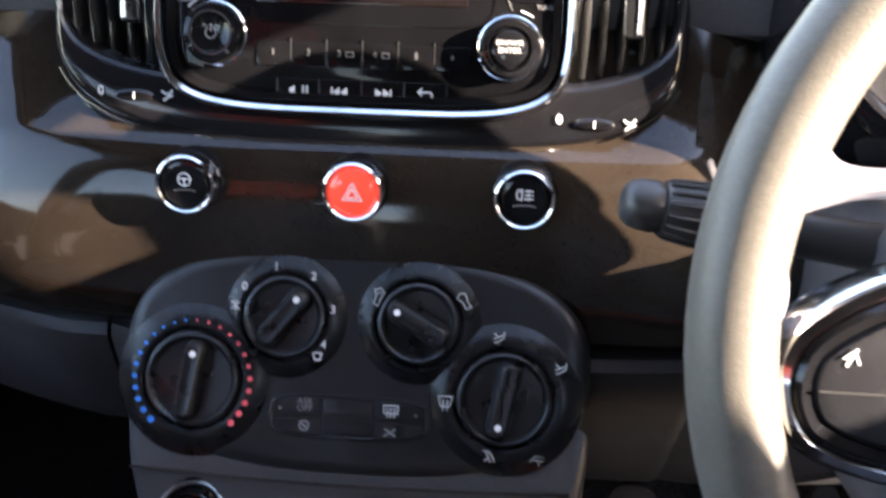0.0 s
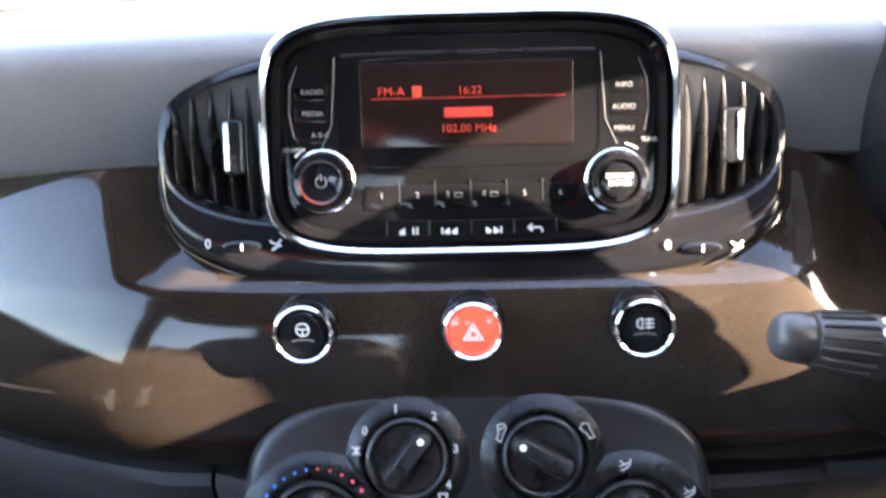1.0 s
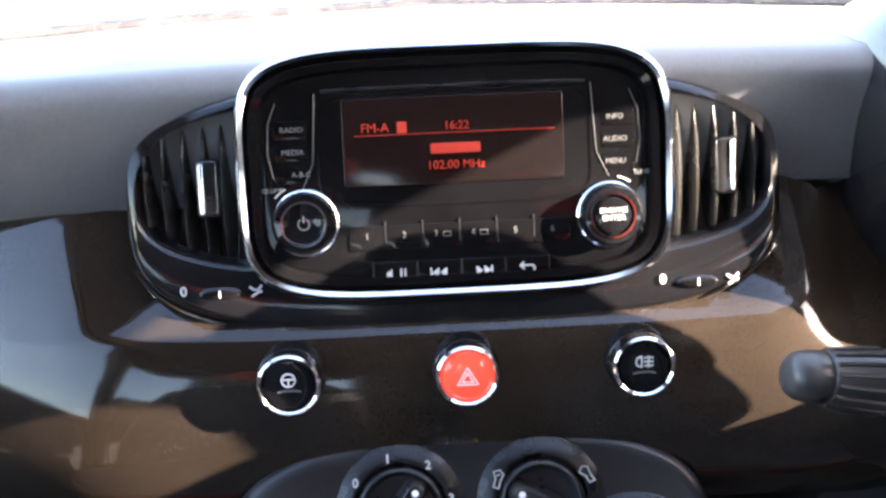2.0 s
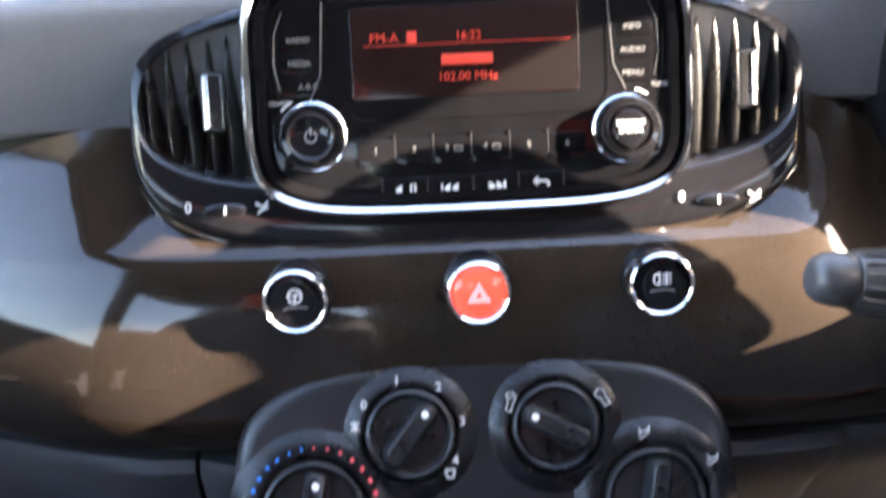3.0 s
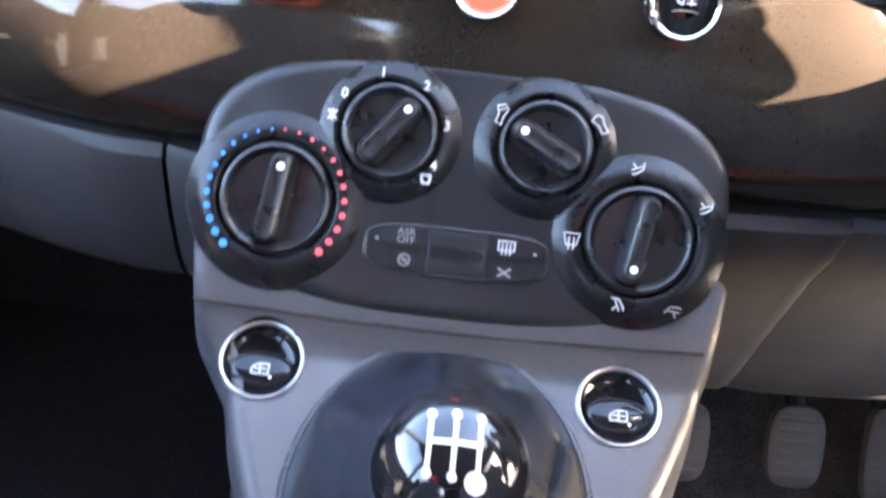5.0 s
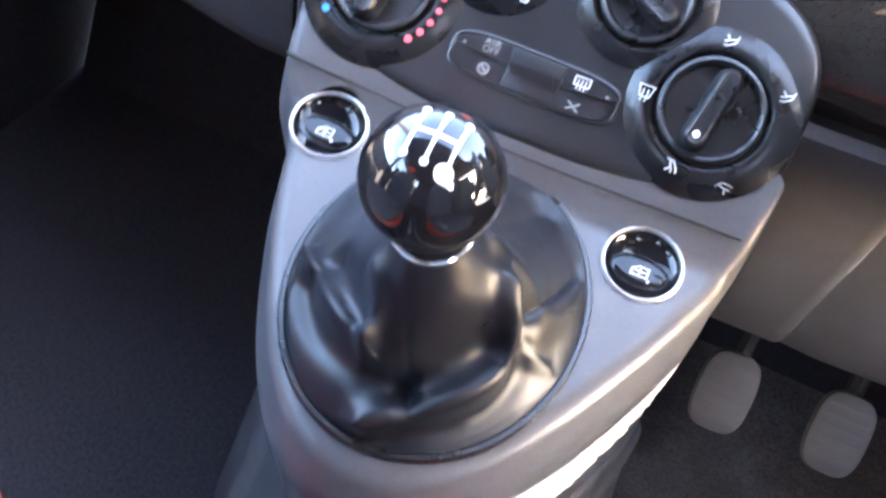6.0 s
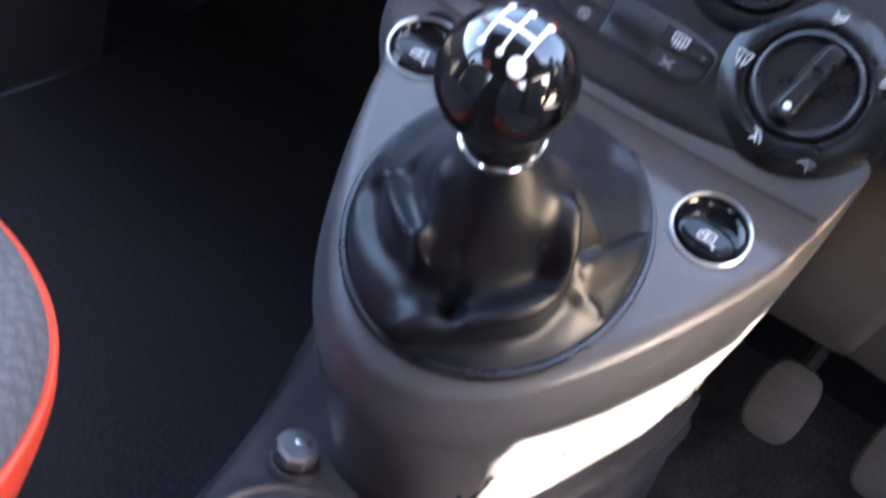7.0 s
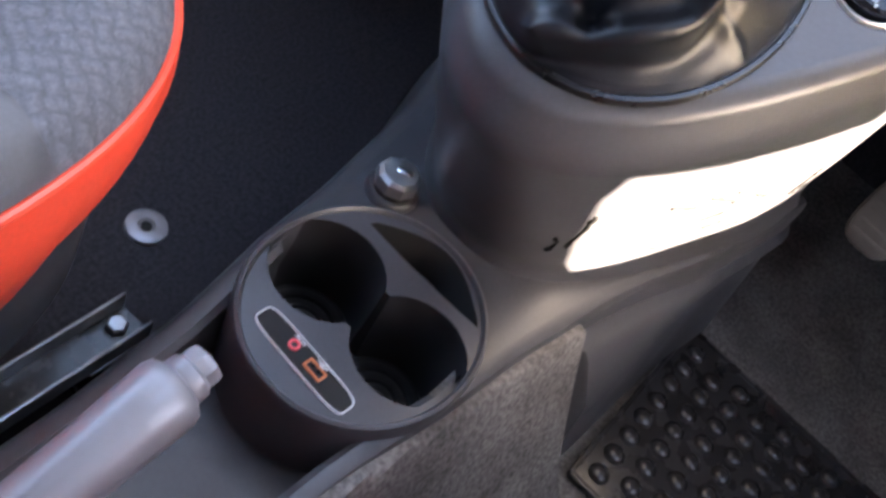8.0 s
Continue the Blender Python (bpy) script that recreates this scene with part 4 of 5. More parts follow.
def gear_console():
    t = thing("gear_console", pose(0, 0.42, 0.185), "grey grained plastic gear lever console with glossy scuffed side", "centre console")
    inv = t.matrix_world.inverted()
    rim, foot = console_lines()
    n = len(rim)
    rings = []
    cy = 0.30
    for k in range(n):
        r, f = rim[k], foot[k]
        c = Vector((0, r.y + 0.02, r.z + 0.008))
        inward = (c - r)
        if inward.length > 1e-6:
            inward = inward.normalized()
        out = Vector((-inward.x, -inward.y, 0))
        fl = max(0.08, min(1.0, (0.375 - r.y) / 0.10)) * (0.66 + 0.34 * math.tanh(r.x / 0.03))
        front = max(0.0, min(1.0, (r.y - 0.28) / 0.07)) if r.x > 0 else 0.0
        edge = 0.008
        line = []
        for b in (0, 15, 30, 45, 60, 75, 90):
            b = radians(b)
            line.append(r + inward * edge * (1 - math.sin(b)) - Vector((0, 0, edge * (1 - math.cos(b)))) - inward * 0.003 * fl * math.sin(b) ** 2)
        line += [r - Vector((0, 0, 0.0175)) - inward * 0.0058 * fl, r - Vector((0, 0, 0.026)) - inward * 0.0088 * fl]
        a = line[-1]
        for s in [i / 14 for i in range(1, 15)]:
            q = a.lerp(f, s)
            q = q + out * 0.005 * fl * math.sin(math.pi * s) * (1 - 0.5 * s)
            q = q + out * 0.011 * max(0.0, (s - 0.86) / 0.14) ** 2
            q.x += 0.004 * front * math.sin(math.pi * s ** 0.8)
            line.append(q)
        line.append(line[-1] + Vector((0, 0, -0.03)))
        rings.append([tuple(p) for p in line])
    bm = loft(rings, False, False, False)
    skin = BVHTree.FromBMesh(bm)
    tower = part("tower", bm, CONSOLE, t, "grey console wall", True, inv, True)
    tower.data.set_sharp_from_angle(angle=radians(75))
    # shallow scuffs on the driver's side
    rnd = random.Random(5)
    for line in (((0.4219, 0.3255), (0.4324, 0.3064), (0.4432, 0.2844)), ((0.4236, 0.2926), (0.403, 0.303), (0.3833, 0.310)), ((0.376, 0.314), (0.355, 0.325), (0.341, 0.331)), ((0.3208, 0.3296), (0.339, 0.322), (0.3558, 0.3128)),
                 ((0.3568, 0.2859), (0.3686, 0.2925)), ((0.3685, 0.2326), (0.3937, 0.2319), (0.4197, 0.2371), (0.4373, 0.2461)), ((0.2913, 0.2583), (0.2799, 0.2812), (0.2666, 0.3062), (0.2629, 0.315)),
                 ((0.298, 0.3245), (0.3195, 0.3185)), ((0.385, 0.262), (0.398, 0.266)), ((0.275, 0.272), (0.284, 0.262), (0.290, 0.246))):
        pts = []
        for yy, zz, none in smooth_line([(a, b, 0.0) for a, b in line], 2):
            hit = skin.ray_cast(Vector((0.4, yy + 0.0009 * rnd.uniform(-1, 1), zz + 0.0009 * rnd.uniform(-1, 1))), Vector((-1, 0, 0)))[0]
            if hit is not None:
                pts.append(hit + Vector((0.0004, 0, 0)))
        if len(pts) > 2:
            part("scuff", tube(pts, [0.0006 + 0.0011 * rnd.random() for q in pts], 5), CAVITY, t, "dark scuff mark", True, inv)
    # top skin across, pair by pair
    mid = n // 2
    rows = []
    for k in range(mid, n):
        a = Vector(rings[n - 1 - k][0])
        b = Vector(rings[k][0])
        rows.append((a, b))
    fine = []
    for (a0, b0), (a1, b1) in zip(rows, rows[1:]):
        fine += [(a0.lerp(a1, k / 3), b0.lerp(b1, k / 3)) for k in range(3)]
    fine.append(rows[-1])
    flat = GEAR.inverted()
    grid = [[a.lerp(b, i / 200) for i in range(201)] for a, b in fine]

    def open_here(p):
        """The round seats of the two window switches."""
        q = flat @ p
        return min(math.hypot(q.x - x, q.y - v) for x, v in WINDOW_SWITCHES) < 0.0198
    bm = bmesh.new()
    net = [[bm.verts.new(p) for p in row] for row in grid]
    for j in range(len(net) - 1):
        for i in range(200):
            if not open_here((grid[j][i] + grid[j + 1][i + 1]) / 2):
                bm.faces.new((net[j][i], net[j][i + 1], net[j + 1][i + 1], net[j + 1][i]))
    bmesh.ops.remove_doubles(bm, verts=bm.verts, dist=0.00003)
    part("top_skin", bm, CONSOLE, t, "grey console top", True, inv, True)
    # dark seam below the heater panel
    pts = [CLIMATE @ Vector((x, -0.0195 - 0.004 * math.cos(x * 11), -0.001)) for x in np.linspace(-0.128, 0.128, 25)]
    part("seam", tube(pts, 0.0009, 6), CAVITY, t, "", True, inv)
    return t


def window_switch(x, v):
    t = thing("window_switch", GEAR @ at(x, v, 0.0010) @ pose(0, 0, 0, 5), "round black electric window switch with chrome ring", "window switch", "window switches")
    part("ring", lathe([(0.0214, -0.004), (0.0213, 0.0010), (0.0209, 0.0021), (0.0203, 0.0026), (0.0197, 0.0023), (0.0192, 0.0012), (0.0189, -0.004)], 56), SATIN, t, "satin chrome ring")
    part("dish", lathe([(0.0190, 0.0008), (0.0176, -0.0015), (0.012, -0.0042), (0, -0.0052)], 48), PIANO, t, "", True, None, True)
    o = [(x2, y2) for x2, y2 in superellipse(0.0162, 0.0100, 2.2, 40, 0, -0.0040)]
    r = part("rocker", prism(o, [(0, -0.004), (0.0005, -0.0012), (0.002, 0.0004), (0.005, 0.0010)]), PIANO, t)
    sym = [[(-0.0042, -0.0025), (-0.0042, 0.0005), (-0.001, 0.0028), (0.0042, 0.0028), (0.0042, -0.0025)], [(-0.003, 0.0002), (0.003, 0.0002)], [(0, 0.002), (0, -0.002)]]
    part("symbol", strokes(sym, 0.0006, 0.0014, at(0, -0.0050), (0,)), LABEL, r, "", False)
    part("lamp", lathe([(0.0008, 0.0008), (0.0006, 0.0016), (0, 0.0017)], 8), WHITE, r).location = (0.0055, -0.0088, 0)


BALL = Vector((0.0035, 0.1972, 0.5472))


def gear_lever():
    axis = Vector((0.0, -0.60, 0.80)).normalized()
    side = Vector((1, 0, 0))
    fwd = axis.cross(side)
    m = Matrix((( side.x, fwd.x, axis.x, BALL.x), (side.y, fwd.y, axis.y, BALL.y), (side.z, fwd.z, axis.z, BALL.z), (0, 0, 0, 1)))
    t = thing("gear_lever", m, "glossy black ball gear knob with black leather gaiter", "gear lever")
    R = 0.0257
    prof = [(R * math.sin(a), R * math.cos(a)) for a in [math.pi * i / 28 for i in range(25)]]
    part("ball", lathe(prof + [(0.0150, -0.0235), (0.0150, -0.0260)], 64), LACQUER, t, "glossy black ball")
    part("collar", lathe([(0.0150, -0.0225), (0.0160, -0.0265), (0.0166, -0.0320), (0.0167, -0.0400), (0.0150, -0.0435), (0.0110, -0.0440), (0.0095, -0.046), (0.0090, -0.070)], 40), PIANO, t)
    part("collar_ring", lathe([(0.0164, -0.0394), (0.0174, -0.0400), (0.0177, -0.0422), (0.0168, -0.0440), (0.0150, -0.0438)], 48), CHROME, t, "chrome collar ring")

    def on_ball(pts, width, closed=False):
        bm = bmesh.new()
        p = [Vector((x, y)) for x, y in pts]
        fine = []
        for a, b in zip(p, p[1:] + ([p[0]] if closed else [])):
            fine += [a.lerp(b, i / 6) for i in range(6)]
        fine.append(p[0] if closed else p[-1])
        lift = lambda q: (q.x, q.y, math.sqrt(max(1e-8, (R + 0.00015) ** 2 - q.x ** 2 - q.y ** 2)))
        rows = []
        for i, q in enumerate(fine):
            d = (fine[min(i + 1, len(fine) - 1)] - fine[max(i - 1, 0)]).normalized()
            s = Vector((-d.y, d.x)) * width / 2
            rows.append([lift(q + s), lift(q), lift(q - s)])
        return loft(rows, False, False, False, bm)

    def disc(cx, cy, r):
        bm = bmesh.new()
        lift = lambda x, y: (x, y, math.sqrt(max(1e-8, (R + 0.00018) ** 2 - x ** 2 - y ** 2)))
        c = bm.verts.new(lift(cx, cy))
        ring = ring_of(bm, [lift(cx + r * math.cos(a), cy + r * math.sin(a)) for a in [2 * math.pi * i / 20 for i in range(20)]])
        for i in range(20):
            bm.faces.new((c, ring[i], ring[(i + 1) % 20]))
        return bm
    w = 0.0012
    for line in ([(-0.0076, 0.0042), (0.0076, 0.0042)], [(-0.0076, 0.0115), (-0.0076, -0.0040)], [(0, 0.0115), (0, -0.0045)], [(0.0076, 0.0115), (0.0076, -0.0040)]):
        part("pattern_line", on_ball(line, w), WHITE, t, "white shift pattern line")
    part("reverse_dot", disc(0.0072, -0.0070, 0.0032), WHITE, t, "white dot")
    for x, y in ((-0.0076, 0.0130), (0, 0.0134), (0.0076, 0.0130), (-0.0076, -0.0054), (0, -0.0060)):
        part("pattern_number", disc(x, y, 0.0014), WHITE, t, "white number blob")

    # leather gaiter in the console's frame
    top_c = BALL - axis * 0.051
    gi = m.inverted() @ GEAR
    loc = GEAR.inverted()
    tc = loc @ top_c
    ta = loc.to_3x3() @ axis
    e0 = Vector((1, 0, 0))
    e1 = ta.cross(e0)
    nth, nt = 280, 100

    def skirt(deg, s):
        """The unfolded gaiter, s from the lever down to its ring."""
        a = radians(deg)
        base = Vector((0.003 + 0.0700 * math.cos(a), -0.064 + 0.0840 * math.sin(a), 0.0035))
        tip = tc + (e0 * math.cos(a) + e1 * math.sin(a)) * 0.0112
        p = tip.lerp(base, s ** 0.85)
        p.z = tip.z + (base.z - tip.z) * (1 - (1 - s) ** 1.65) + 0.004 * math.sin(math.pi * s)
        return p

    # folds as lines of (degrees round the lever, share of the way down), with the width on either side, height and sharpness
    folds = [([(269, 0.93), (278, 0.80), (296, 0.71), (315, 0.67), (329, 0.64), (340, 0.55), (351, 0.43), (360, 0.36)], 0.0075, 0.0030, 0.0100, 2),
             ([(286, 0.53), (300, 0.46), (316, 0.42), (332, 0.43)], 0.0080, 0.0080, -0.0085, 2),
             ([(188, 0.86), (212, 0.58), (234, 0.48), (253, 0.43)], 0.0036, 0.0055, 0.0062, 2), ([(221, 0.16), (243, 0.23), (252, 0.32), (254, 0.42)], 0.0040, 0.0036, 0.0044, 2),
             ([(192, 0.50), (216, 0.36), (240, 0.36)], 0.0048, 0.0048, -0.0060, 2), ([(207, 0.94), (228, 0.84), (252, 0.77), (266, 0.84)], 0.0090, 0.0090, 0.0040, 2),
             ([(203, 0.72), (223, 0.68), (242, 0.59), (262, 0.55), (284, 0.53)], 0.0042, 0.0060, -0.0062, 2), ([(257, 0.45), (270, 0.43), (283, 0.36)], 0.0050, 0.0050, 0.0022, 2),
             ([(283, 0.36), (300, 0.25), (335, 0.26), (348, 0.35)], 0.0060, 0.0070, 0.0014, 2), ([(277, 0.29), (283, 0.42)], 0.0024, 0.0024, -0.0022, 1), ([(272, 0.95), (298, 0.76), (318, 0.75), (332, 0.72), (345, 0.64), (355, 0.51)], 0.0040, 0.0060, -0.0030, 2),
             ([(362, 0.50), (376, 0.67), (390, 0.92)], 0.0034, 0.0020, -0.0040, 1), ([(355, 0.62), (371, 0.76), (384, 0.92)], 0.0060, 0.0060, 0.0026, 2), ([(347, 0.60), (348, 0.74), (349, 0.86)], 0.0024, 0.0044, 0.0017, 2),
             ([(32, 0.17), (20, 0.40), (12, 0.58)], 0.0055, 0.0055, 0.0030, 2), ([(60, 0.40), (64, 0.85)], 0.0090, 0.0090, -0.0040, 2), ([(95, 0.1), (92, 0.8)], 0.0090, 0.0090, 0.0030, 2), ([(140, 0.15), (146, 0.8)], 0.0080, 0.0080, 0.0040, 2)]
    folds = [(np.array([tuple(q) for q in smooth_line([tuple(skirt(*q)) for q in line], 3)])[:, :2], *rest) for line, *rest in folds]
    grid = [[skirt(360 * i / nth, j / nt) for i in range(nth)] for j in range(nt + 1)]
    flat = np.array([[(p.x, p.y) for p in row] for row in grid]).reshape(-1, 2)
    lift = np.zeros(len(flat))
    for line, left, right, height, power in folds:
        best, hand = np.full(len(flat), 1e9), np.zeros(len(flat))
        for a, b in zip(line, line[1:]):
            d = b - a
            k = np.clip(((flat - a) @ d) / max(1e-12, d @ d), 0, 1)
            r = flat - a - k[:, None] * d
            dist = np.hypot(r[:, 0], r[:, 1])
            closer = dist < best
            best = np.where(closer, dist, best)
            hand = np.where(closer, d[0] * r[:, 1] - d[1] * r[:, 0], hand)
        lift += 1.3 * height * np.exp(-(best / np.where(hand > 0, left, right)) ** power)
    lift = lift.reshape(nt + 1, nth)
    rings = []
    for j in range(nt + 1):
        s = j / nt
        env = min(1, s * 6) * min(1, (1 - s) * 12)
        ring = []
        for i in range(nth):
            a = 2 * math.pi * i / nth
            d = lift[j, i] + 0.0006 * noise.noise(Vector((math.cos(a) * 3, math.sin(a) * 3, s * 5)))
            p = grid[j][i] + Vector((math.cos(a) * 0.28, math.sin(a) * 0.28, 0.96)) * float(d * env)
            p.z = max(p.z, 0.0022)
            ring.append(tuple(p))
        rings.append(ring)
    part("gaiter", loft(rings, False, False), LEATHER, t, "creased black leather gaiter", True, gi)
    ell = superellipse(0.0735, 0.0875, 2, 96, 0.003, -0.064)
    part("gaiter_ring", band(ell, [(0, -0.004), (0, 0.0022), (0.0008, 0.0034), (0.0028, 0.0036), (0.0040, 0.0020), (0.0040, -0.004)]), KNOB, t, "black oval ring", True, gi)
    return t


# ---- tunnel console with cup holders ----
def tunnel_half(y):
    return float(np.interp(y, [-0.6, 0.05, 0.13, 0.20, 0.265, 0.305, 0.36, 0.40, 0.466, 0.57, 0.60], [0.060, 0.060, 0.065, 0.0765, 0.083, 0.090, 0.099, 0.109, 0.131, 0.152, 0.157]))


def rail_top(y):
    """The console's top edge, falling slowly towards the rear."""
    return 0.190 - 0.05 * max(0.0, 0.20 - y)


def tunnel_console():
    t = thing("tunnel_console", pose(0, 0.2, 0.0), "grey plastic tunnel console with two cup holders", "centre console")
    inv = t.matrix_world.inverted()
    top = 0.190
    ys = [-0.60 + 0.02 * i for i in range(61)]
    rings = []
    for y in ys:
        w = tunnel_half(y)
        zt = rail_top(y)
        spread = 0.004 + 0.03 * max(0.0, min(1.0, (y - 0.27) / 0.2))
        rings.append([(-w - spread, y, -0.02), (-w - 0.45 * spread - 0.001, y, zt - 0.075), (-w - 0.003, y, zt - 0.014), (-w + 0.001, y, zt - 0.005), (-w + 0.006, y, zt - 0.001), (-w + 0.012, y, zt)])
    part("side", loft(rings, False, False, False), CONSOLE, t, "", True, inv)
    rings = []
    for y in ys:
        w = tunnel_half(y)
        zt = rail_top(y)
        rings.append([(w + 0.001, y, -0.02), (w + 0.001, y, zt - 0.040), (w, y, zt - 0.012), (w - 0.001, y, zt - 0.006), (w - 0.003, y, zt - 0.002), (w - 0.007, y, zt - 0.0003), (w - 0.012, y, zt)])
    part("side", loft(rings, False, False, False), CONSOLE, t, "", True, inv, True)
    # lower side panel ahead of the carpet's seam
    rings = []
    for y in [0.333, 0.335] + [0.345 + 0.015 * i for i in range(19)]:
        w = tunnel_half(y)
        out = max(w + 0.008, 0.139 + 0.055 * (y - 0.333))
        e = 0.003 if y < 0.334 else 0.0
        mid = 0.5 * (w + out)
        rings.append([(out + 0.014 - e, y, -0.02), (out - e, y, 0.090), (out - 0.004 - e, y, 0.118), (mid + 0.004 - e, y, 0.142), (mid - 0.002 - e, y, 0.152), (mid - 0.008 - e, y, 0.158), (w - 0.002, y, 0.161)])
    rings.insert(0, [(tunnel_half(0.332) - 0.002, 0.332, p[2]) for p in rings[0]])
    part("side_panel", loft(rings, False, False, False), CONSOLE, t, "dark lower side panel", True, inv, True)
    # top sheet with a round opening for the insert
    arc = [(0.0685 * math.cos(a), 0.203 + 0.077 * math.sin(a)) for a in [math.pi - math.pi * i / 32 for i in range(33)]]
    front_ys = [0.2035, 0.210] + [y for y in ys if y > 0.2101]
    front = [(tunnel_half(y) - 0.0115, y) for y in front_ys] + [(-(tunnel_half(y) - 0.0115), y) for y in reversed(front_ys)]
    bm = bmesh.new()
    bm.faces.new([bm.verts.new((x, y, top)) for x, y in front + arc])
    bmesh.ops.triangulate(bm, faces=bm.faces)
    part("top_sheet", bm, CONSOLE, t, "", False, inv, True)
    # dark well behind the cup holders, with the handbrake in it
    well = []
    for y in [0.20, 0.16, 0.12, 0.08, 0.02, -0.06, -0.2, -0.4, -0.6]:
        w = tunnel_half(y) - 0.012
        zt = rail_top(y)
        well.append([(-w, y, zt - 0.0005), (-w + 0.004, y, zt - 0.004), (-w + 0.007, y, zt - 0.050), (w - 0.007, y, zt - 0.050), (w - 0.004, y, zt - 0.004), (w, y, zt - 0.0005)])
    part("rear_well", loft(well, False, False, False), LOWER, t, "dark well behind the cup holders", False, inv)
    # cup holder insert
    o = superellipse(0.0725, 0.0815, 2.05, 72, 0.002, 0.203)
    rim = part("insert_rim", band(o, [(0.002, top - 0.06), (0.0, top + 0.006), (0.0012, top + 0.0095), (0.0032, top + 0.0105), (0.0048, top + 0.0085), (0.0055, top - 0.06)]), CONSOLE, t, "raised grey rim", True, inv)
    face = inset(o, 0.0052)
    r, dx = 0.0362, 0.0335
    a0 = math.acos(dx / r)
    cup = []
    for i in range(33):
        a = -(math.pi - a0 - 0.12) + 2 * (math.pi - a0 - 0.12) * i / 32
        cup.append((0.002 + dx + r * math.cos(a), 0.2045 + r * math.sin(a)))
    for i in range(33):
        a = a0 + 0.12 + 2 * (math.pi - a0 - 0.12) * i / 32
        cup.append((0.002 - dx + r * math.cos(a), 0.2045 + r * math.sin(a)))
    slot = [(-0.040 + 0.092 * i / 16, 0.2515 - 0.0016 * math.sin(math.pi * i / 16)) for i in range(17)]
    slot += [(0.0520 - 0.006 - 0.086 * i / 18 + 0.002, 0.2535 + 0.0245 * math.sin(math.pi * (i + 0.6) / 19.2)) for i in range(19)]
    hz = top + 0.0075
    part("insert_face", plate_with_holes(face, [cup, slot], hz), CONSOLE, t, "", False, inv)
    part("cup_wall", loft([[(x, y, z) for x, y in inset(cup, d)] for d, z in ((0, hz), (0.0006, hz - 0.002), (0.002, hz - 0.04), (0.004, hz - 0.066))], False, False), CUP, t, "dark cup holder wells", True, inv, True)
    part("cup_floor", prism(cup, [(0.0035, hz - 0.068), (0.0035, hz - 0.066)]), CUP, t, "", False, inv)
    for cx in (-dx, dx):
        for rr in (0.028, 0.020, 0.012):
            part("cup_step", lathe([(rr, 0), (rr, 0.0022), (rr - 0.001, 0.0028), (rr - 0.005, 0.0028), (rr - 0.006, 0)], 40), CUP, t, "", True, inv @ pose(0.002 + cx, 0.2045, hz - 0.066))
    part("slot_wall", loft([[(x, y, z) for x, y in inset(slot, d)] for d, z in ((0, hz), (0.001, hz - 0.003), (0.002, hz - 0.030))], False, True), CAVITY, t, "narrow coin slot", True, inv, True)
    return t


def socket_panel():
    t = thing("socket_panel", pose(0.0025, 0.1503, 0.1976, 0, 0, -4), "slim black socket panel with thin silver edge", "socket panel")
    o = superellipse(0.0362, 0.0080, 5, 64)
    part("trim", band(o, [(-0.0003, -0.001), (-0.0003, 0.0012), (0.0, 0.0014), (0.0003, 0.0012), (0.0003, -0.001)]), WHITE, t, "thin silver edge")
    part("plate", prism(o, [(0.0006, -0.001), (0.0006, 0.0009), (0.0016, 0.0011)]), CAVITY, t)
    s = part("audio_socket", lathe([(0.0036, 0.001), (0.0034, 0.0020), (0.0026, 0.0022), (0.0020, 0.0016), (0.0018, -0.002), (0, -0.002)], 24), RED_DOT, t, "red-lit round audio socket")
    s.location = (-0.0100, 0.0010, 0)
    u = part("usb_socket", band(rrect(0.0135, 0.0072, 0.0008), [(0, 0.0008), (0, 0.0019), (0.0006, 0.0021), (0.0013, 0.0018), (0.0013, 0.0002)]), ORANGE, t, "orange-lit data socket")
    u.location = (0.0082, 0.0002, 0)
    part("tongue", box(0.009, 0.0016, 0.0010, at(0, 0.0010, 0.0010)), KNOB, u)
    part("socket_word", lettering("AUX", 0.0040, at(-0.0098, 0.0058, 0.0014)), WHITE, t, "", False)
    part("usb_symbol", strokes([[(-0.004, 0), (0.004, 0)], [(-0.001, 0), (0.001, 0.0016), (0.003, 0.0016)], [(-0.002, 0), (0, -0.0014), (0.002, -0.0014)]], 0.0007, 0.0014, at(0.0085, 0.0058)), WHITE, t, "", False)


def power_socket():
    t = thing("power_socket", pose(-0.0525, 0.2892, 0.190), "chrome-capped twelve volt power socket", "power socket")
    part("bezel", lathe([(0.0185, 0), (0.0180, 0.0035), (0.0160, 0.0055), (0.0138, 0.0055)], 40), CONSOLE, t)
    part("barrel", lathe([(0.0140, 0.002), (0.0138, 0.0120), (0.0130, 0.0135)], 40), KNOB, t)
    c = part("cap", lathe([(0.0150, 0.0095), (0.0152, 0.0150), (0.0146, 0.0180), (0.0120, 0.0200), (0.0, 0.0206)], 9), STEEL, t, "faceted steel cap", False)
    part("cap_bar", box(0.011, 0.005, 0.003, pose(0.002, 0.001, 0.0212, 0, 0, 30), 0.001), CHROME, c)


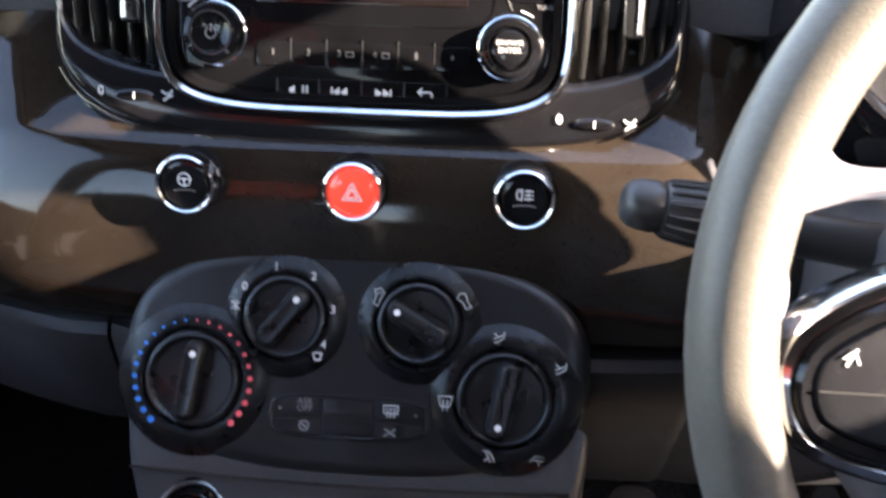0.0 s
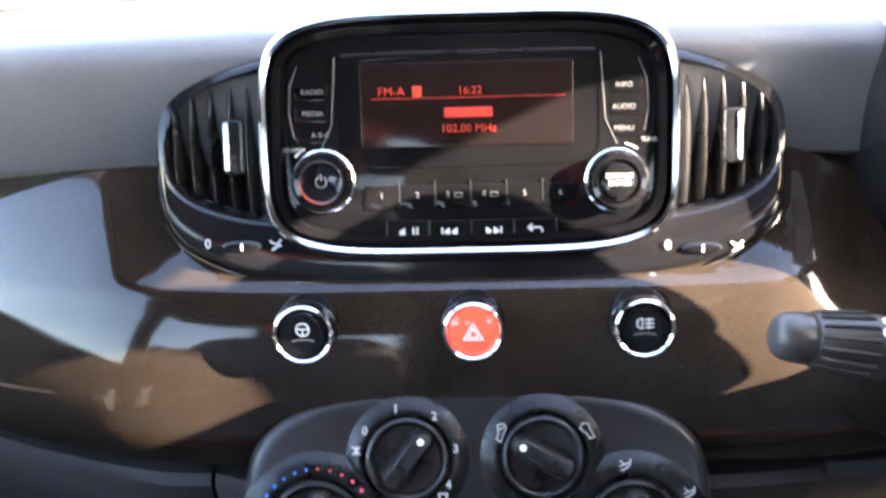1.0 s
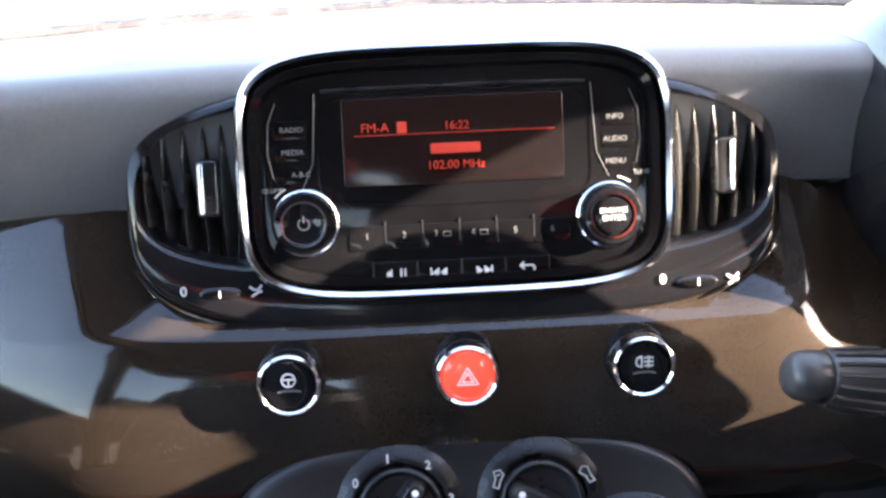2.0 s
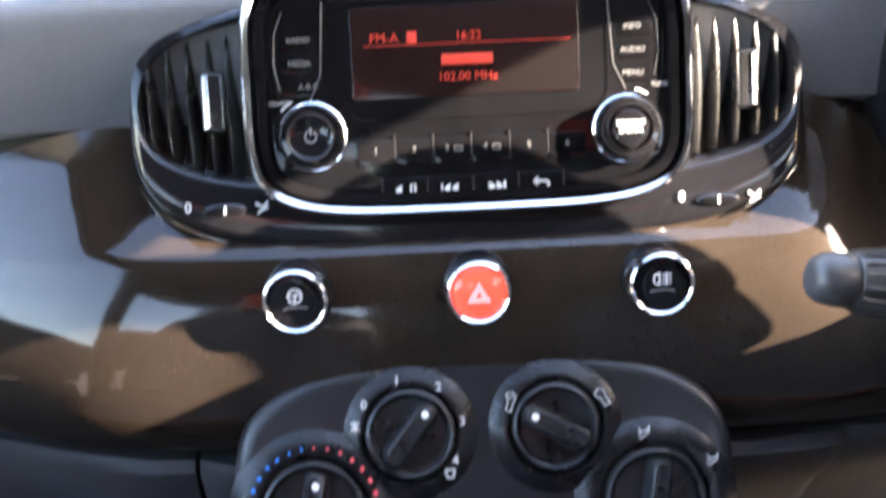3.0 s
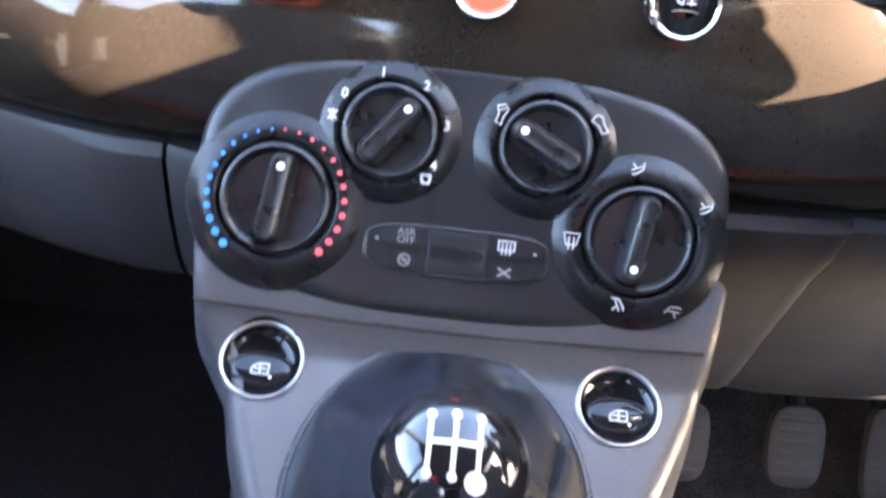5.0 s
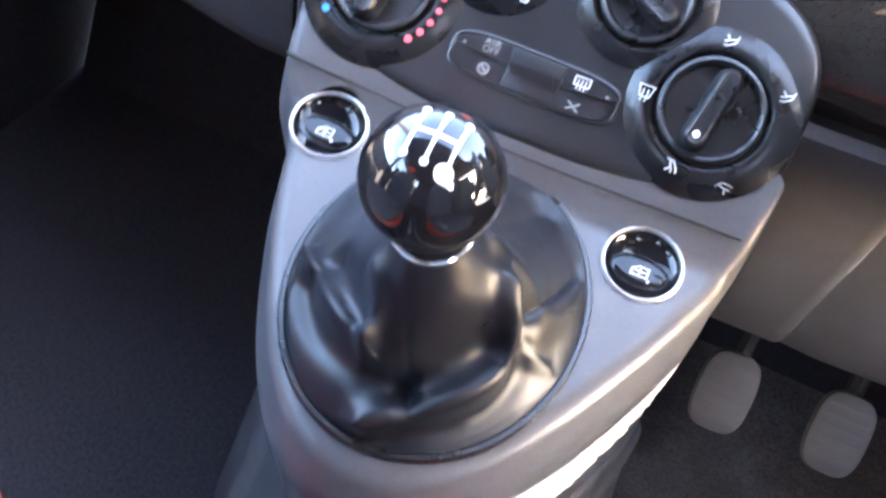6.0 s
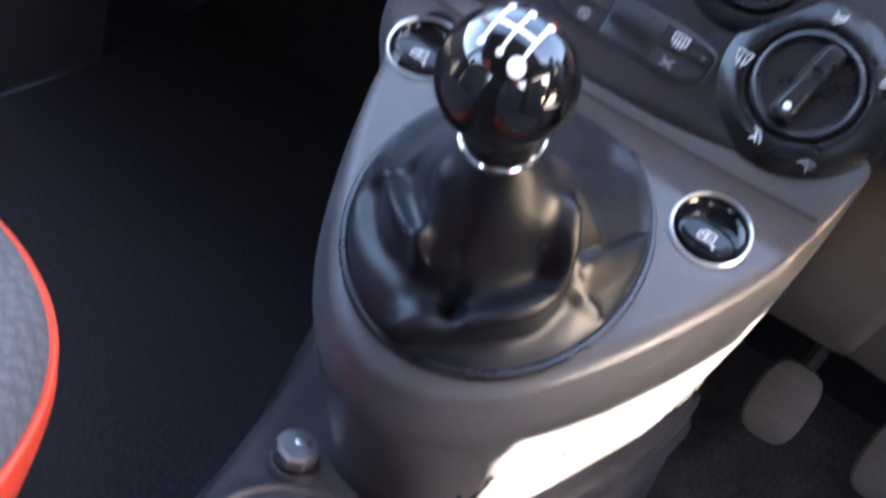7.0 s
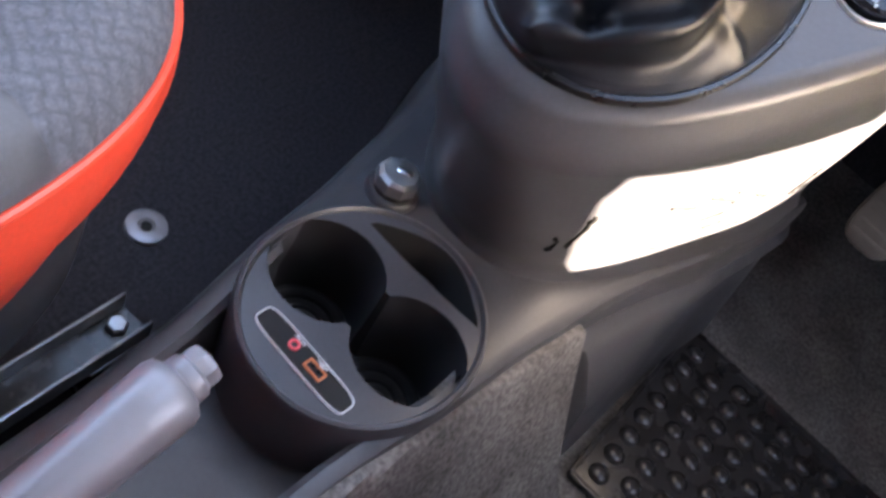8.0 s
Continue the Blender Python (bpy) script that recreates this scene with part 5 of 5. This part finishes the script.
def handbrake():
    t = thing("handbrake", pose(-0.012, 0.03, 0.155), "silver grey handbrake lever lying low on the tunnel", "handbrake")
    inv = t.matrix_world.inverted()
    p0, p1 = Vector((-0.009, 0.070, 0.262)), Vector((-0.003, -0.33, 0.165))
    ax = (p1 - p0).normalized()
    pts = [p0 + ax * s for s in (0.010, 0.013, 0.018, 0.035, 0.060, 0.09, 0.14, 0.20, 0.27, 0.40)]
    part("grip", tube(pts, [0.0110, 0.0150, 0.0165, 0.0160, 0.0150, 0.0148, 0.0150, 0.0155, 0.0160, 0.017], 20, squash=1.12), GRIP, t, "smooth silver grey grip", True, inv)
    part("button", tube([p0 + ax * s for s in (-0.006, -0.005, -0.002, 0.004, 0.012)], [0.0075, 0.0098, 0.0104, 0.0100, 0.0085], 8), GRIP, t, "faceted release button", False, inv)
    part("neck", tube([p0 + ax * s for s in (0.002, 0.004, 0.009, 0.012)], [0.0098, 0.0118, 0.0122, 0.0112], 20), GRIP, t, "", True, inv)
    part("gaiter", tube([(-0.008, -0.20, 0.20), (-0.007, -0.27, 0.175), (-0.005, -0.36, 0.15)], [0.022, 0.030, 0.045], 16), LEATHER, t, "", True, inv)


# ---- seats, wheel, pedals and floor ----
def car_seat(cx, label):
    t = thing("passenger_seat" if cx < 0 else "driver_seat", pose(cx, -0.05, 0.0), label, "car seat", "front seats")
    top = superellipse(0.245, 0.265, 3.0, 96)
    # cloth top
    rings = []
    for k, z in ((1.0, 0.305), (0.985, 0.316), (0.95, 0.326), (0.86, 0.333), (0.70, 0.332), (0.5, 0.327), (0.3, 0.324), (0.1, 0.323)):
        rings.append([(x * k, y * k, z - 0.02 * max(0, -y * k / 0.265)) for x, y in top])
    part("cushion", loft(rings, False, True), CLOTH, t, "grey woven cloth cushion")
    part("piping", tube([(x * 1.002, y * 1.002, 0.306 - 0.02 * max(0, -y / 0.265)) for x, y in top], 0.0028, 8, True), RED, t, "thin red piping")
    # coloured skirt, deeper towards the rear
    rings = []
    for s in (0.0, 0.08, 0.25, 0.5, 0.75, 1.0):
        ring = []
        for x, y in top:
            deep = 0.035 + 0.13 * max(0.0, min(1.0, (0.235 - y) / 0.27))
            z0 = 0.305 - 0.02 * max(0, -y / 0.265)
            k = 1.0 + 0.020 * math.sin(math.pi * min(1, s * 1.3)) - 0.05 * s * s
            ring.append((x * k, y * k, z0 - deep * s))
        rings.append(ring)
    part("skirt", loft(rings, False, False), RED, t, "coral red vinyl side")
    rings = []
    for k, z in ((0.93, 0.285), (0.93, 0.22), (0.90, 0.12), (0.86, 0.09)):
        rings.append([(x * k, y * k, z) for x, y in top])
    part("base", loft(rings, True, True), CLOTH_SIDE, t, "dark grey seat base")
    # side bolster in smooth vinyl
    s = 1 if cx < 0 else -1
    def cushion_z(x, y):
        k = ((abs(x) / 0.245) ** 3 + (abs(y) / 0.265) ** 3) ** (1 / 3)
        return float(np.interp(k, [0.1, 0.3, 0.5, 0.7, 0.86, 0.95, 0.985, 1.0], [0.323, 0.324, 0.327, 0.332, 0.333, 0.326, 0.316, 0.305])) - 0.02 * max(0, -y / 0.265)

    for sd in (1, -1):
        rows = []
        for i in range(25):
            y = 0.110 - 0.365 * (i / 24) ** 1.5
            edge = 0.245 * max(0.02, 1 - (abs(y) / 0.265) ** 3) ** (1 / 3) * 0.996
            inner = edge - 0.012 - 0.085 * min(1.0, max(0.0, 0.110 - y) / 0.05) ** 0.5
            row = []
            for j in range(13):
                u = j / 12
                x = inner + (edge - inner) * u
                lift = 0.0032 * min(1.0, 6 * u, 8 * (1 - u) + 0.3) + 0.010 * math.sin(math.pi * u) * min(1, i / 16)
                row.append((sd * x, y, cushion_z(x, y) + (lift if i else -0.001)))
            rows.append(row)
        part("bolster", loft(rows, False, False, False), CLOTH_SIDE, t, "smooth dark grey bolster", True)
    rings = []
    for z, k, y in ((0.30, 0.95, -0.27), (0.45, 1.0, -0.31), (0.62, 0.98, -0.36), (0.76, 0.90, -0.40), (0.83, 0.74, -0.42)):
        rings.append([(x * k, y + yy * 0.20, z) for x, yy in superellipse(0.24, 0.27, 3.0, 48)])
    part("backrest", loft(rings), CLOTH, t, "grey cloth backrest")
    rings = []
    for z, k, y in ((0.88, 0.8, -0.43), (0.91, 1.0, -0.435), (0.98, 1.0, -0.45), (1.01, 0.8, -0.455)):
        rings.append([(x * k, y + yy * k, z) for x, yy in superellipse(0.11, 0.04, 3.0, 32)])
    part("headrest", loft(rings), RED, t, "round red headrest")
    for sd in (1, -1):
        part("headrest_post", tube([(sd * 0.05, -0.425, 0.80), (sd * 0.05, -0.44, 0.92)], 0.006, 8), STEEL, t)
    return t


def seat_rail():
    t = thing("seat_rail", pose(-0.128, 0.02, 0.04), "dark steel seat rail bolted to the floor", "seat rail")
    inv = t.matrix_world.inverted()
    for dx in (-0.014, 0.014):
        part("channel_side", box(0.0025, 0.34, 0.018, inv @ pose(-0.128 + dx, 0.00, 0.052), 0.0008), STEEL, t)
    part("channel_floor", box(0.028, 0.34, 0.003, inv @ pose(-0.128, 0.00, 0.044)), RUBBER, t)
    part("bolt", lathe([(0.008, 0), (0.0078, 0.004), (0.006, 0.006), (0, 0.006)], 6, None), STEEL, t, "", False, inv @ pose(-0.130, 0.155, 0.046))
    part("foot", box(0.034, 0.05, 0.045, inv @ pose(-0.128, 0.145, 0.0215), 0.002), RUBBER, t)


def floor_parts():
    def carpet(x0, x1):
        def fn(u, v):
            x, y = x0 + (x1 - x0) * u, -0.55 + 1.50 * v
            z = 0.0 + 0.25 * max(0, y - 0.70) ** 1.2 + 0.0015 * noise.noise(Vector((x * 9, y * 9, 0)))
            near_side = max(0.0, 1.0 - max(0.0, abs(x) - tunnel_half(y) - 0.006) / 0.090)
            z += 0.182 * near_side ** 1.3 * max(0.0, min(1.0, (0.350 - y) / 0.018)) if x > 0 else 0.0
            return (x, y, z)
        return grid_surface(120, 130, fn)
    structure("carpet_driver", carpet(0.06, 0.66), LIT_CARPET, "worn dark carpet on the driver's side in a lighter lit tone", "carpet", True, True)
    structure("carpet_passenger", carpet(-0.66, -0.06), SHADED_CARPET, "dark carpet on the passenger side in a deeper shaded tone", "carpet", True, True)
    g = thing("mat_fixing", pose(-0.2055, 0.251, 0.001), "grey round plastic mat fixing in the carpet", "mat fixing")
    part("washer", lathe([(0.0170, 0), (0.0166, 0.003), (0.0140, 0.0042), (0.0070, 0.0038), (0.0050, 0.0010), (0.0, 0.001)], 36), SILVER, g, "worn pale grey washer")
    part("pin", lathe([(0.0046, 0.001), (0.0044, 0.0032), (0, 0.0034)], 20), CAVITY, g)
    # heel pad
    h = thing("heel_pad", pose(0.166, 0.594, 0.002), "black rubber heel pad with raised round studs", "floor mat")
    W, L = 0.25, 0.225
    part("sheet", box(W, L, 0.004, at(W / 2, -L / 2, 0.002), 0.001), RUBBER, h)
    for x, y, sx, sy in ((W / 2, 0, W, 0.004), (W / 2, -L, W, 0.004), (0, -L / 2, 0.004, L), (W, -L / 2, 0.004, L)):
        part("border", box(sx, sy, 0.007, at(x, y, 0.0035), 0.001), RUBBER, h)
    bm = lathe([(0.0100, 0.003), (0.0094, 0.0062), (0.0072, 0.0088), (0.0038, 0.0100), (0, 0.0103)], 12)
    first = part("stud", bm, RUBBER, h)
    first.location = (0.018, -0.022, 0)
    for j in range(8):
        for i in range(9):
            x, y = 0.018 + 0.0268 * i, -0.022 - 0.0262 * j - (0.0131 if i % 2 else 0)
            if (i or j) and y > -L + 0.010:
                ob = new("stud", first.data)
                ob.parent = h
                ob.location = (x, y, 0)


def red_mark():
    # small red piece standing in for an unidentified red spot
    t = thing("red_mark", pose(-0.651, 0.738, 0.128), "small unidentified red mark low on the passenger door", "strap")
    o = superellipse(0.006, 0.021, 2.6, 24)
    part("loop", prism(o, [(0.001, 0.0), (0.0, 0.0008), (0.0, 0.0030), (0.0012, 0.0040)]), RED, t, "", True, pose(0, 0, 0, 90, 0, 90))


def pedal(name, x, y, z, w, h, label):
    t = thing(name, pose(x, y, z), label, "pedal", "foot pedals")
    m = pose(0, 0, 0, 62)
    part("pad", prism(superellipse(w / 2, h / 2, 3.2, 40), [(0.001, -0.008), (0, -0.003), (0.001, 0.003), (0.004, 0.0052)]), PEDAL, t, "worn grey rubber pad", True, m)
    for i in range(6):
        yy = (i - 2.5) * h / 7.5
        part("rib", box(w * 0.72, h * 0.05, 0.0008, m @ at(0, yy, 0.0053), 0.0003), PEDAL, t)
    part("arm", tube([(0, 0.006, 0), (0.004, 0.04, 0.02), (0.01, 0.10, 0.14), (0.012, 0.14, 0.24)], 0.008, 8), CAVITY, t)


WHEEL = lean_frame(0.3355, 0.228, 0.700, 25)


def steering_wheel():
    t = thing("steering_wheel", WHEEL, "tan grey leather three-spoke steering wheel in sunlight", "steering wheel")
    Rw = 0.172
    pts = [(Rw * math.cos(a), Rw * math.sin(a), 0) for a in [2 * math.pi * i / 96 for i in range(96)]]
    part("rim", tube(pts, 0.0155, 16, True), WHEEL_SKIN, t, "tan grey leather rim")
    hub = superellipse(0.074, 0.064, 2.6, 56, 0, -0.010)
    part("hub", prism(hub, [(0.004, -0.045), (0, -0.02), (0.002, 0.002), (0.010, 0.012), (0.024, 0.018)]), PANEL, t, "dark hub cover")
    arm = [(0.163, 0.082), (0.1478, 0.0685), (0.1405, 0.0555), (0.1264, 0.0535), (0.090, 0.056), (0.055, 0.046), (0.055, 0.030), (0.090, 0.039), (0.1257, 0.0450), (0.148, 0.0385),
           (0.157, 0.0330), (0.1530, 0.0200), (0.1520, 0.0060), (0.159, -0.010), (0.162, -0.032), (0.169, 0.0), (0.172, 0.045)]
    pod_line = [(0.159, -0.014), (0.152, 0.003), (0.1235, 0.0200), (0.095, 0.026), (0.068, 0.026), (0.060, -0.010), (0.068, -0.056), (0.1174, -0.0530), (0.1475, -0.0440), (0.157, -0.031)]
    for s in (-1, 1):
        o = [(s * v.x, v.y) for v in smooth_line([(x, y) for x, y in arm], 2, True)]
        o = o if s < 0 else o[::-1]
        spoke = part("spoke", prism(o[::-1] if sum(a[0] * b[1] - b[0] * a[1] for a, b in zip(o, o[1:] + o[:1])) < 0 else o, [(0.001, -0.020), (0, -0.008), (0.0012, -0.002), (0.0035, 0.0005)]), SILVER, t, "pale silver spoke")
        o = [(s * v.x, v.y) for v in smooth_line([(x, y) for x, y in pod_line], 2, True)]
        if sum(a[0] * b[1] - b[0] * a[1] for a, b in zip(o, o[1:] + o[:1])) < 0:
            o = o[::-1]
        part("switch_trim", band(o, [(0.0, -0.022), (0.0002, 0.000), (0.0020, 0.0040), (0.0050, 0.0055), (0.0068, 0.0040), (0.0068, -0.022)]), CHROME, spoke, "chrome switch surround")
        part("switch_ring", band(o, [(0.0068, -0.020), (0.0070, 0.0048), (0.0090, 0.0062), (0.0125, 0.0050), (0.0130, -0.020)]), PIANO, spoke, "gloss black inner surround")
        part("switch_pad", prism(o, [(0.0128, -0.018), (0.0128, 0.0040), (0.0145, 0.0062), (0.018, 0.0070)]), PANEL, spoke, "black wheel switches")
        part("switch_line", box(0.064, 0.0008, 0.0008, at(s * 0.112, -0.0195, 0.0070)), CAVITY, spoke)
        part("switch_line", box(0.0008, 0.050, 0.0008, at(s * 0.117, -0.016, 0.0070)), CAVITY, spoke)
        part("switch_symbol", strokes([[(-0.0024, 0), (0.0008, 0.0024), (0.0024, -0.0016)], [(-0.0016, -0.0024), (0.0016, 0.0032)]], 0.0006, 0.0076, at(s * 0.1345, -0.008)), WHITE, spoke, "", False)
    lower = [(-0.028, -0.060), (0.028, -0.060), (0.022, -0.164), (-0.022, -0.164)]
    part("spoke", prism([tuple(v) for v in smooth_line([(x, y) for x, y in lower[::-1]][::-1], 2, True)], [(0.001, -0.024), (0, -0.012), (0.003, -0.004)]), SILVER, t, "pale silver spoke")
    inv = WHEEL.inverted()
    # shroud made deeper and stepped to cut the sun on console and fascia
    rings = []
    for y, z0, z1, w in ((0.262, 0.575, 0.722, 0.052), (0.268, 0.545, 0.736, 0.062), (0.285, 0.520, 0.738, 0.070), (0.33, 0.508, 0.722, 0.078), (0.347, 0.506, 0.721, 0.080), (0.360, 0.505, 0.668, 0.076), (0.40, 0.505, 0.652, 0.078), (0.47, 0.515, 0.65, 0.078)):
        rings.append([(0.330 + x, y, z) for x, z in superellipse(w, (z1 - z0) / 2, 3.4, 36, 0, (z0 + z1) / 2)])
    part("column", loft(rings), LOWER, t, "black column shroud", True, inv)
    # added block above the shroud that shades the fascia beside its sun patch
    rings = [[(0.300 + x, y, z) for x, z in superellipse(w, h, 3.0, 28, 0, 0.715)] for y, w, h in ((0.290, 0.030, 0.040), (0.297, 0.037, 0.046), (0.330, 0.040, 0.049), (0.375, 0.040, 0.050), (0.381, 0.037, 0.047))]
    part("column_sun_block", loft(rings), LOWER, t, "black block added on the column to shade the fascia", True, inv)
    return t


def column_stalk():
    t = thing("column_stalk", pose(0.21, 0.36, 0.66), "dark ribbed indicator stalk with turning end", "stalk")
    inv = t.matrix_world.inverted()
    a, b = Vector((0.1372, 0.3495, 0.6818)), Vector((0.300, 0.358, 0.6515))
    d = (b - a).normalized()
    pt = lambda s: a + d * s
    part("tip", tube([pt(s) for s in (0.0, 0.0006, 0.002, 0.005, 0.010, 0.016, 0.0175)], [0.0045, 0.0070, 0.0092, 0.0110, 0.0119, 0.0121, 0.0110], 24), STALK, t, "smooth rounded tip", True, inv)
    s2 = part("barrel", tube([pt(s) for s in (0.0175, 0.0185, 0.024, 0.036, 0.050, 0.0535, 0.054)], [0.0108, 0.0122, 0.0128, 0.0140, 0.0150, 0.0148, 0.0120], 28), STALK, t, "ribbed turning barrel", True, inv)
    side = d.orthogonal().normalized()
    up = d.cross(side)
    for i in range(15):
        ang = 2 * math.pi * i / 15
        o = side * math.cos(ang) + up * math.sin(ang)
        part("rib", tube([pt(0.0195) + o * 0.0120, pt(0.0215) + o * 0.0131, pt(0.032) + o * 0.0143, pt(0.043) + o * 0.0150, pt(0.045) + o * 0.0140], 0.0011, 6), STALK, s2, "", True, inv)
    part("arm", tube([pt(s) for s in (0.052, 0.075, 0.11, 0.155)], [0.0112, 0.0105, 0.011, 0.014], 16), STALK, t, "", True, inv)
    toward = Vector((0.1, -0.80, 0.55))
    o = (toward - d * toward.dot(d)).normalized()
    q = d.cross(o)
    for k, (s, ang) in enumerate(((0.0485, -20), (0.0500, -46))):
        oo = o * math.cos(radians(ang)) + q * math.sin(radians(ang))
        c = pt(s) + oo * 0.0151
        ring = [c + 0.0022 * (d * math.cos(x) + oo.cross(d) * math.sin(x)) for x in [2 * math.pi * j / 12 for j in range(12)]]
        part("dial_mark", tube(ring, 0.0005, 5, True), WHITE, t, "", True, inv)
    return t


def instrument_cluster():
    t = thing("instrument_cluster", lean_frame(0.335, 0.448, 0.735, 25), "round instrument cluster with chrome ring under dark smooth cowl", "instrument cluster")
    o = superellipse(0.109, 0.100, 2.2, 72, 0.004, 0.024)
    part("cowl", loft([[(x, y, h) for x, y in inset(o, d)] for d, h in ((-0.012, -0.14), (-0.006, -0.06), (0, -0.022), (0.0025, -0.010), (0.007, -0.003), (0.012, 0.0), (0.017, -0.002), (0.021, -0.008), (0.024, -0.020), (0.026, -0.050))], False, False), POD, t, "dark round cowl")
    inv = t.matrix_world.inverted()
    # unseen block added before the dials to shade the middle of the fascia
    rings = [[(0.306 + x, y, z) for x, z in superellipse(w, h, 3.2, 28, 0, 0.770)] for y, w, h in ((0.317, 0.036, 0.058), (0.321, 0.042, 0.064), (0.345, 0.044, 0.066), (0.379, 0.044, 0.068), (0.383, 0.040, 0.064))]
    part("fascia_sun_block", loft(rings), LOWER, t, "unseen black block that shades the middle of the fascia", True, inv)
    part("ring", lathe([(0.082, -0.050), (0.080, -0.040), (0.075, -0.038), (0.072, -0.046)], 56), CHROME, t, "chrome ring")
    part("dial", prism(inset(o, 0.0255), [(0, -0.052), (0, -0.049)]), PANEL, t, "dark dial face", False)
    for i in range(24):
        a = radians(225 - 270 * i / 23)
        part("tick", box(0.009 if i % 2 == 0 else 0.005, 0.0014, 0.0006, pose(0.062 * math.cos(a), 0.062 * math.sin(a), -0.0485, 0, 0, math.degrees(a))), WHITE, t)
    part("needle", box(0.060, 0.003, 0.0015, pose(-0.024, -0.024, -0.046, 0, 0, 225), 0.0005), RED_DOT, t, "red needle")
    return t


ground()
car_shell()
dashboard()
centre_pod()
air_vent(-1)
air_vent(1)
car_radio()
push_button(-0.0944, False, "city")
push_button(0.0, True, "hazard")
push_button(0.0945, False, "fog")
climate_panel()
gear_console()
for across, along in WINDOW_SWITCHES:
    window_switch(across, along)
gear_lever()
tunnel_console()
socket_panel()
power_socket()
handbrake()
car_seat(-0.336, "grey cloth passenger seat with coral red sides")
car_seat(0.40, "grey cloth driver's seat with coral red sides")
seat_rail()
floor_parts()
red_mark()
pedal("clutch_pedal", 0.208, 0.600, 0.227, 0.048, 0.070, "worn grey rubber clutch pedal")
pedal("brake_pedal", 0.302, 0.598, 0.235, 0.048, 0.070, "worn grey rubber brake pedal")
pedal("accelerator_pedal", 0.376, 0.60, 0.232, 0.030, 0.085, "narrow worn grey accelerator pedal")
steering_wheel()
column_stalk()
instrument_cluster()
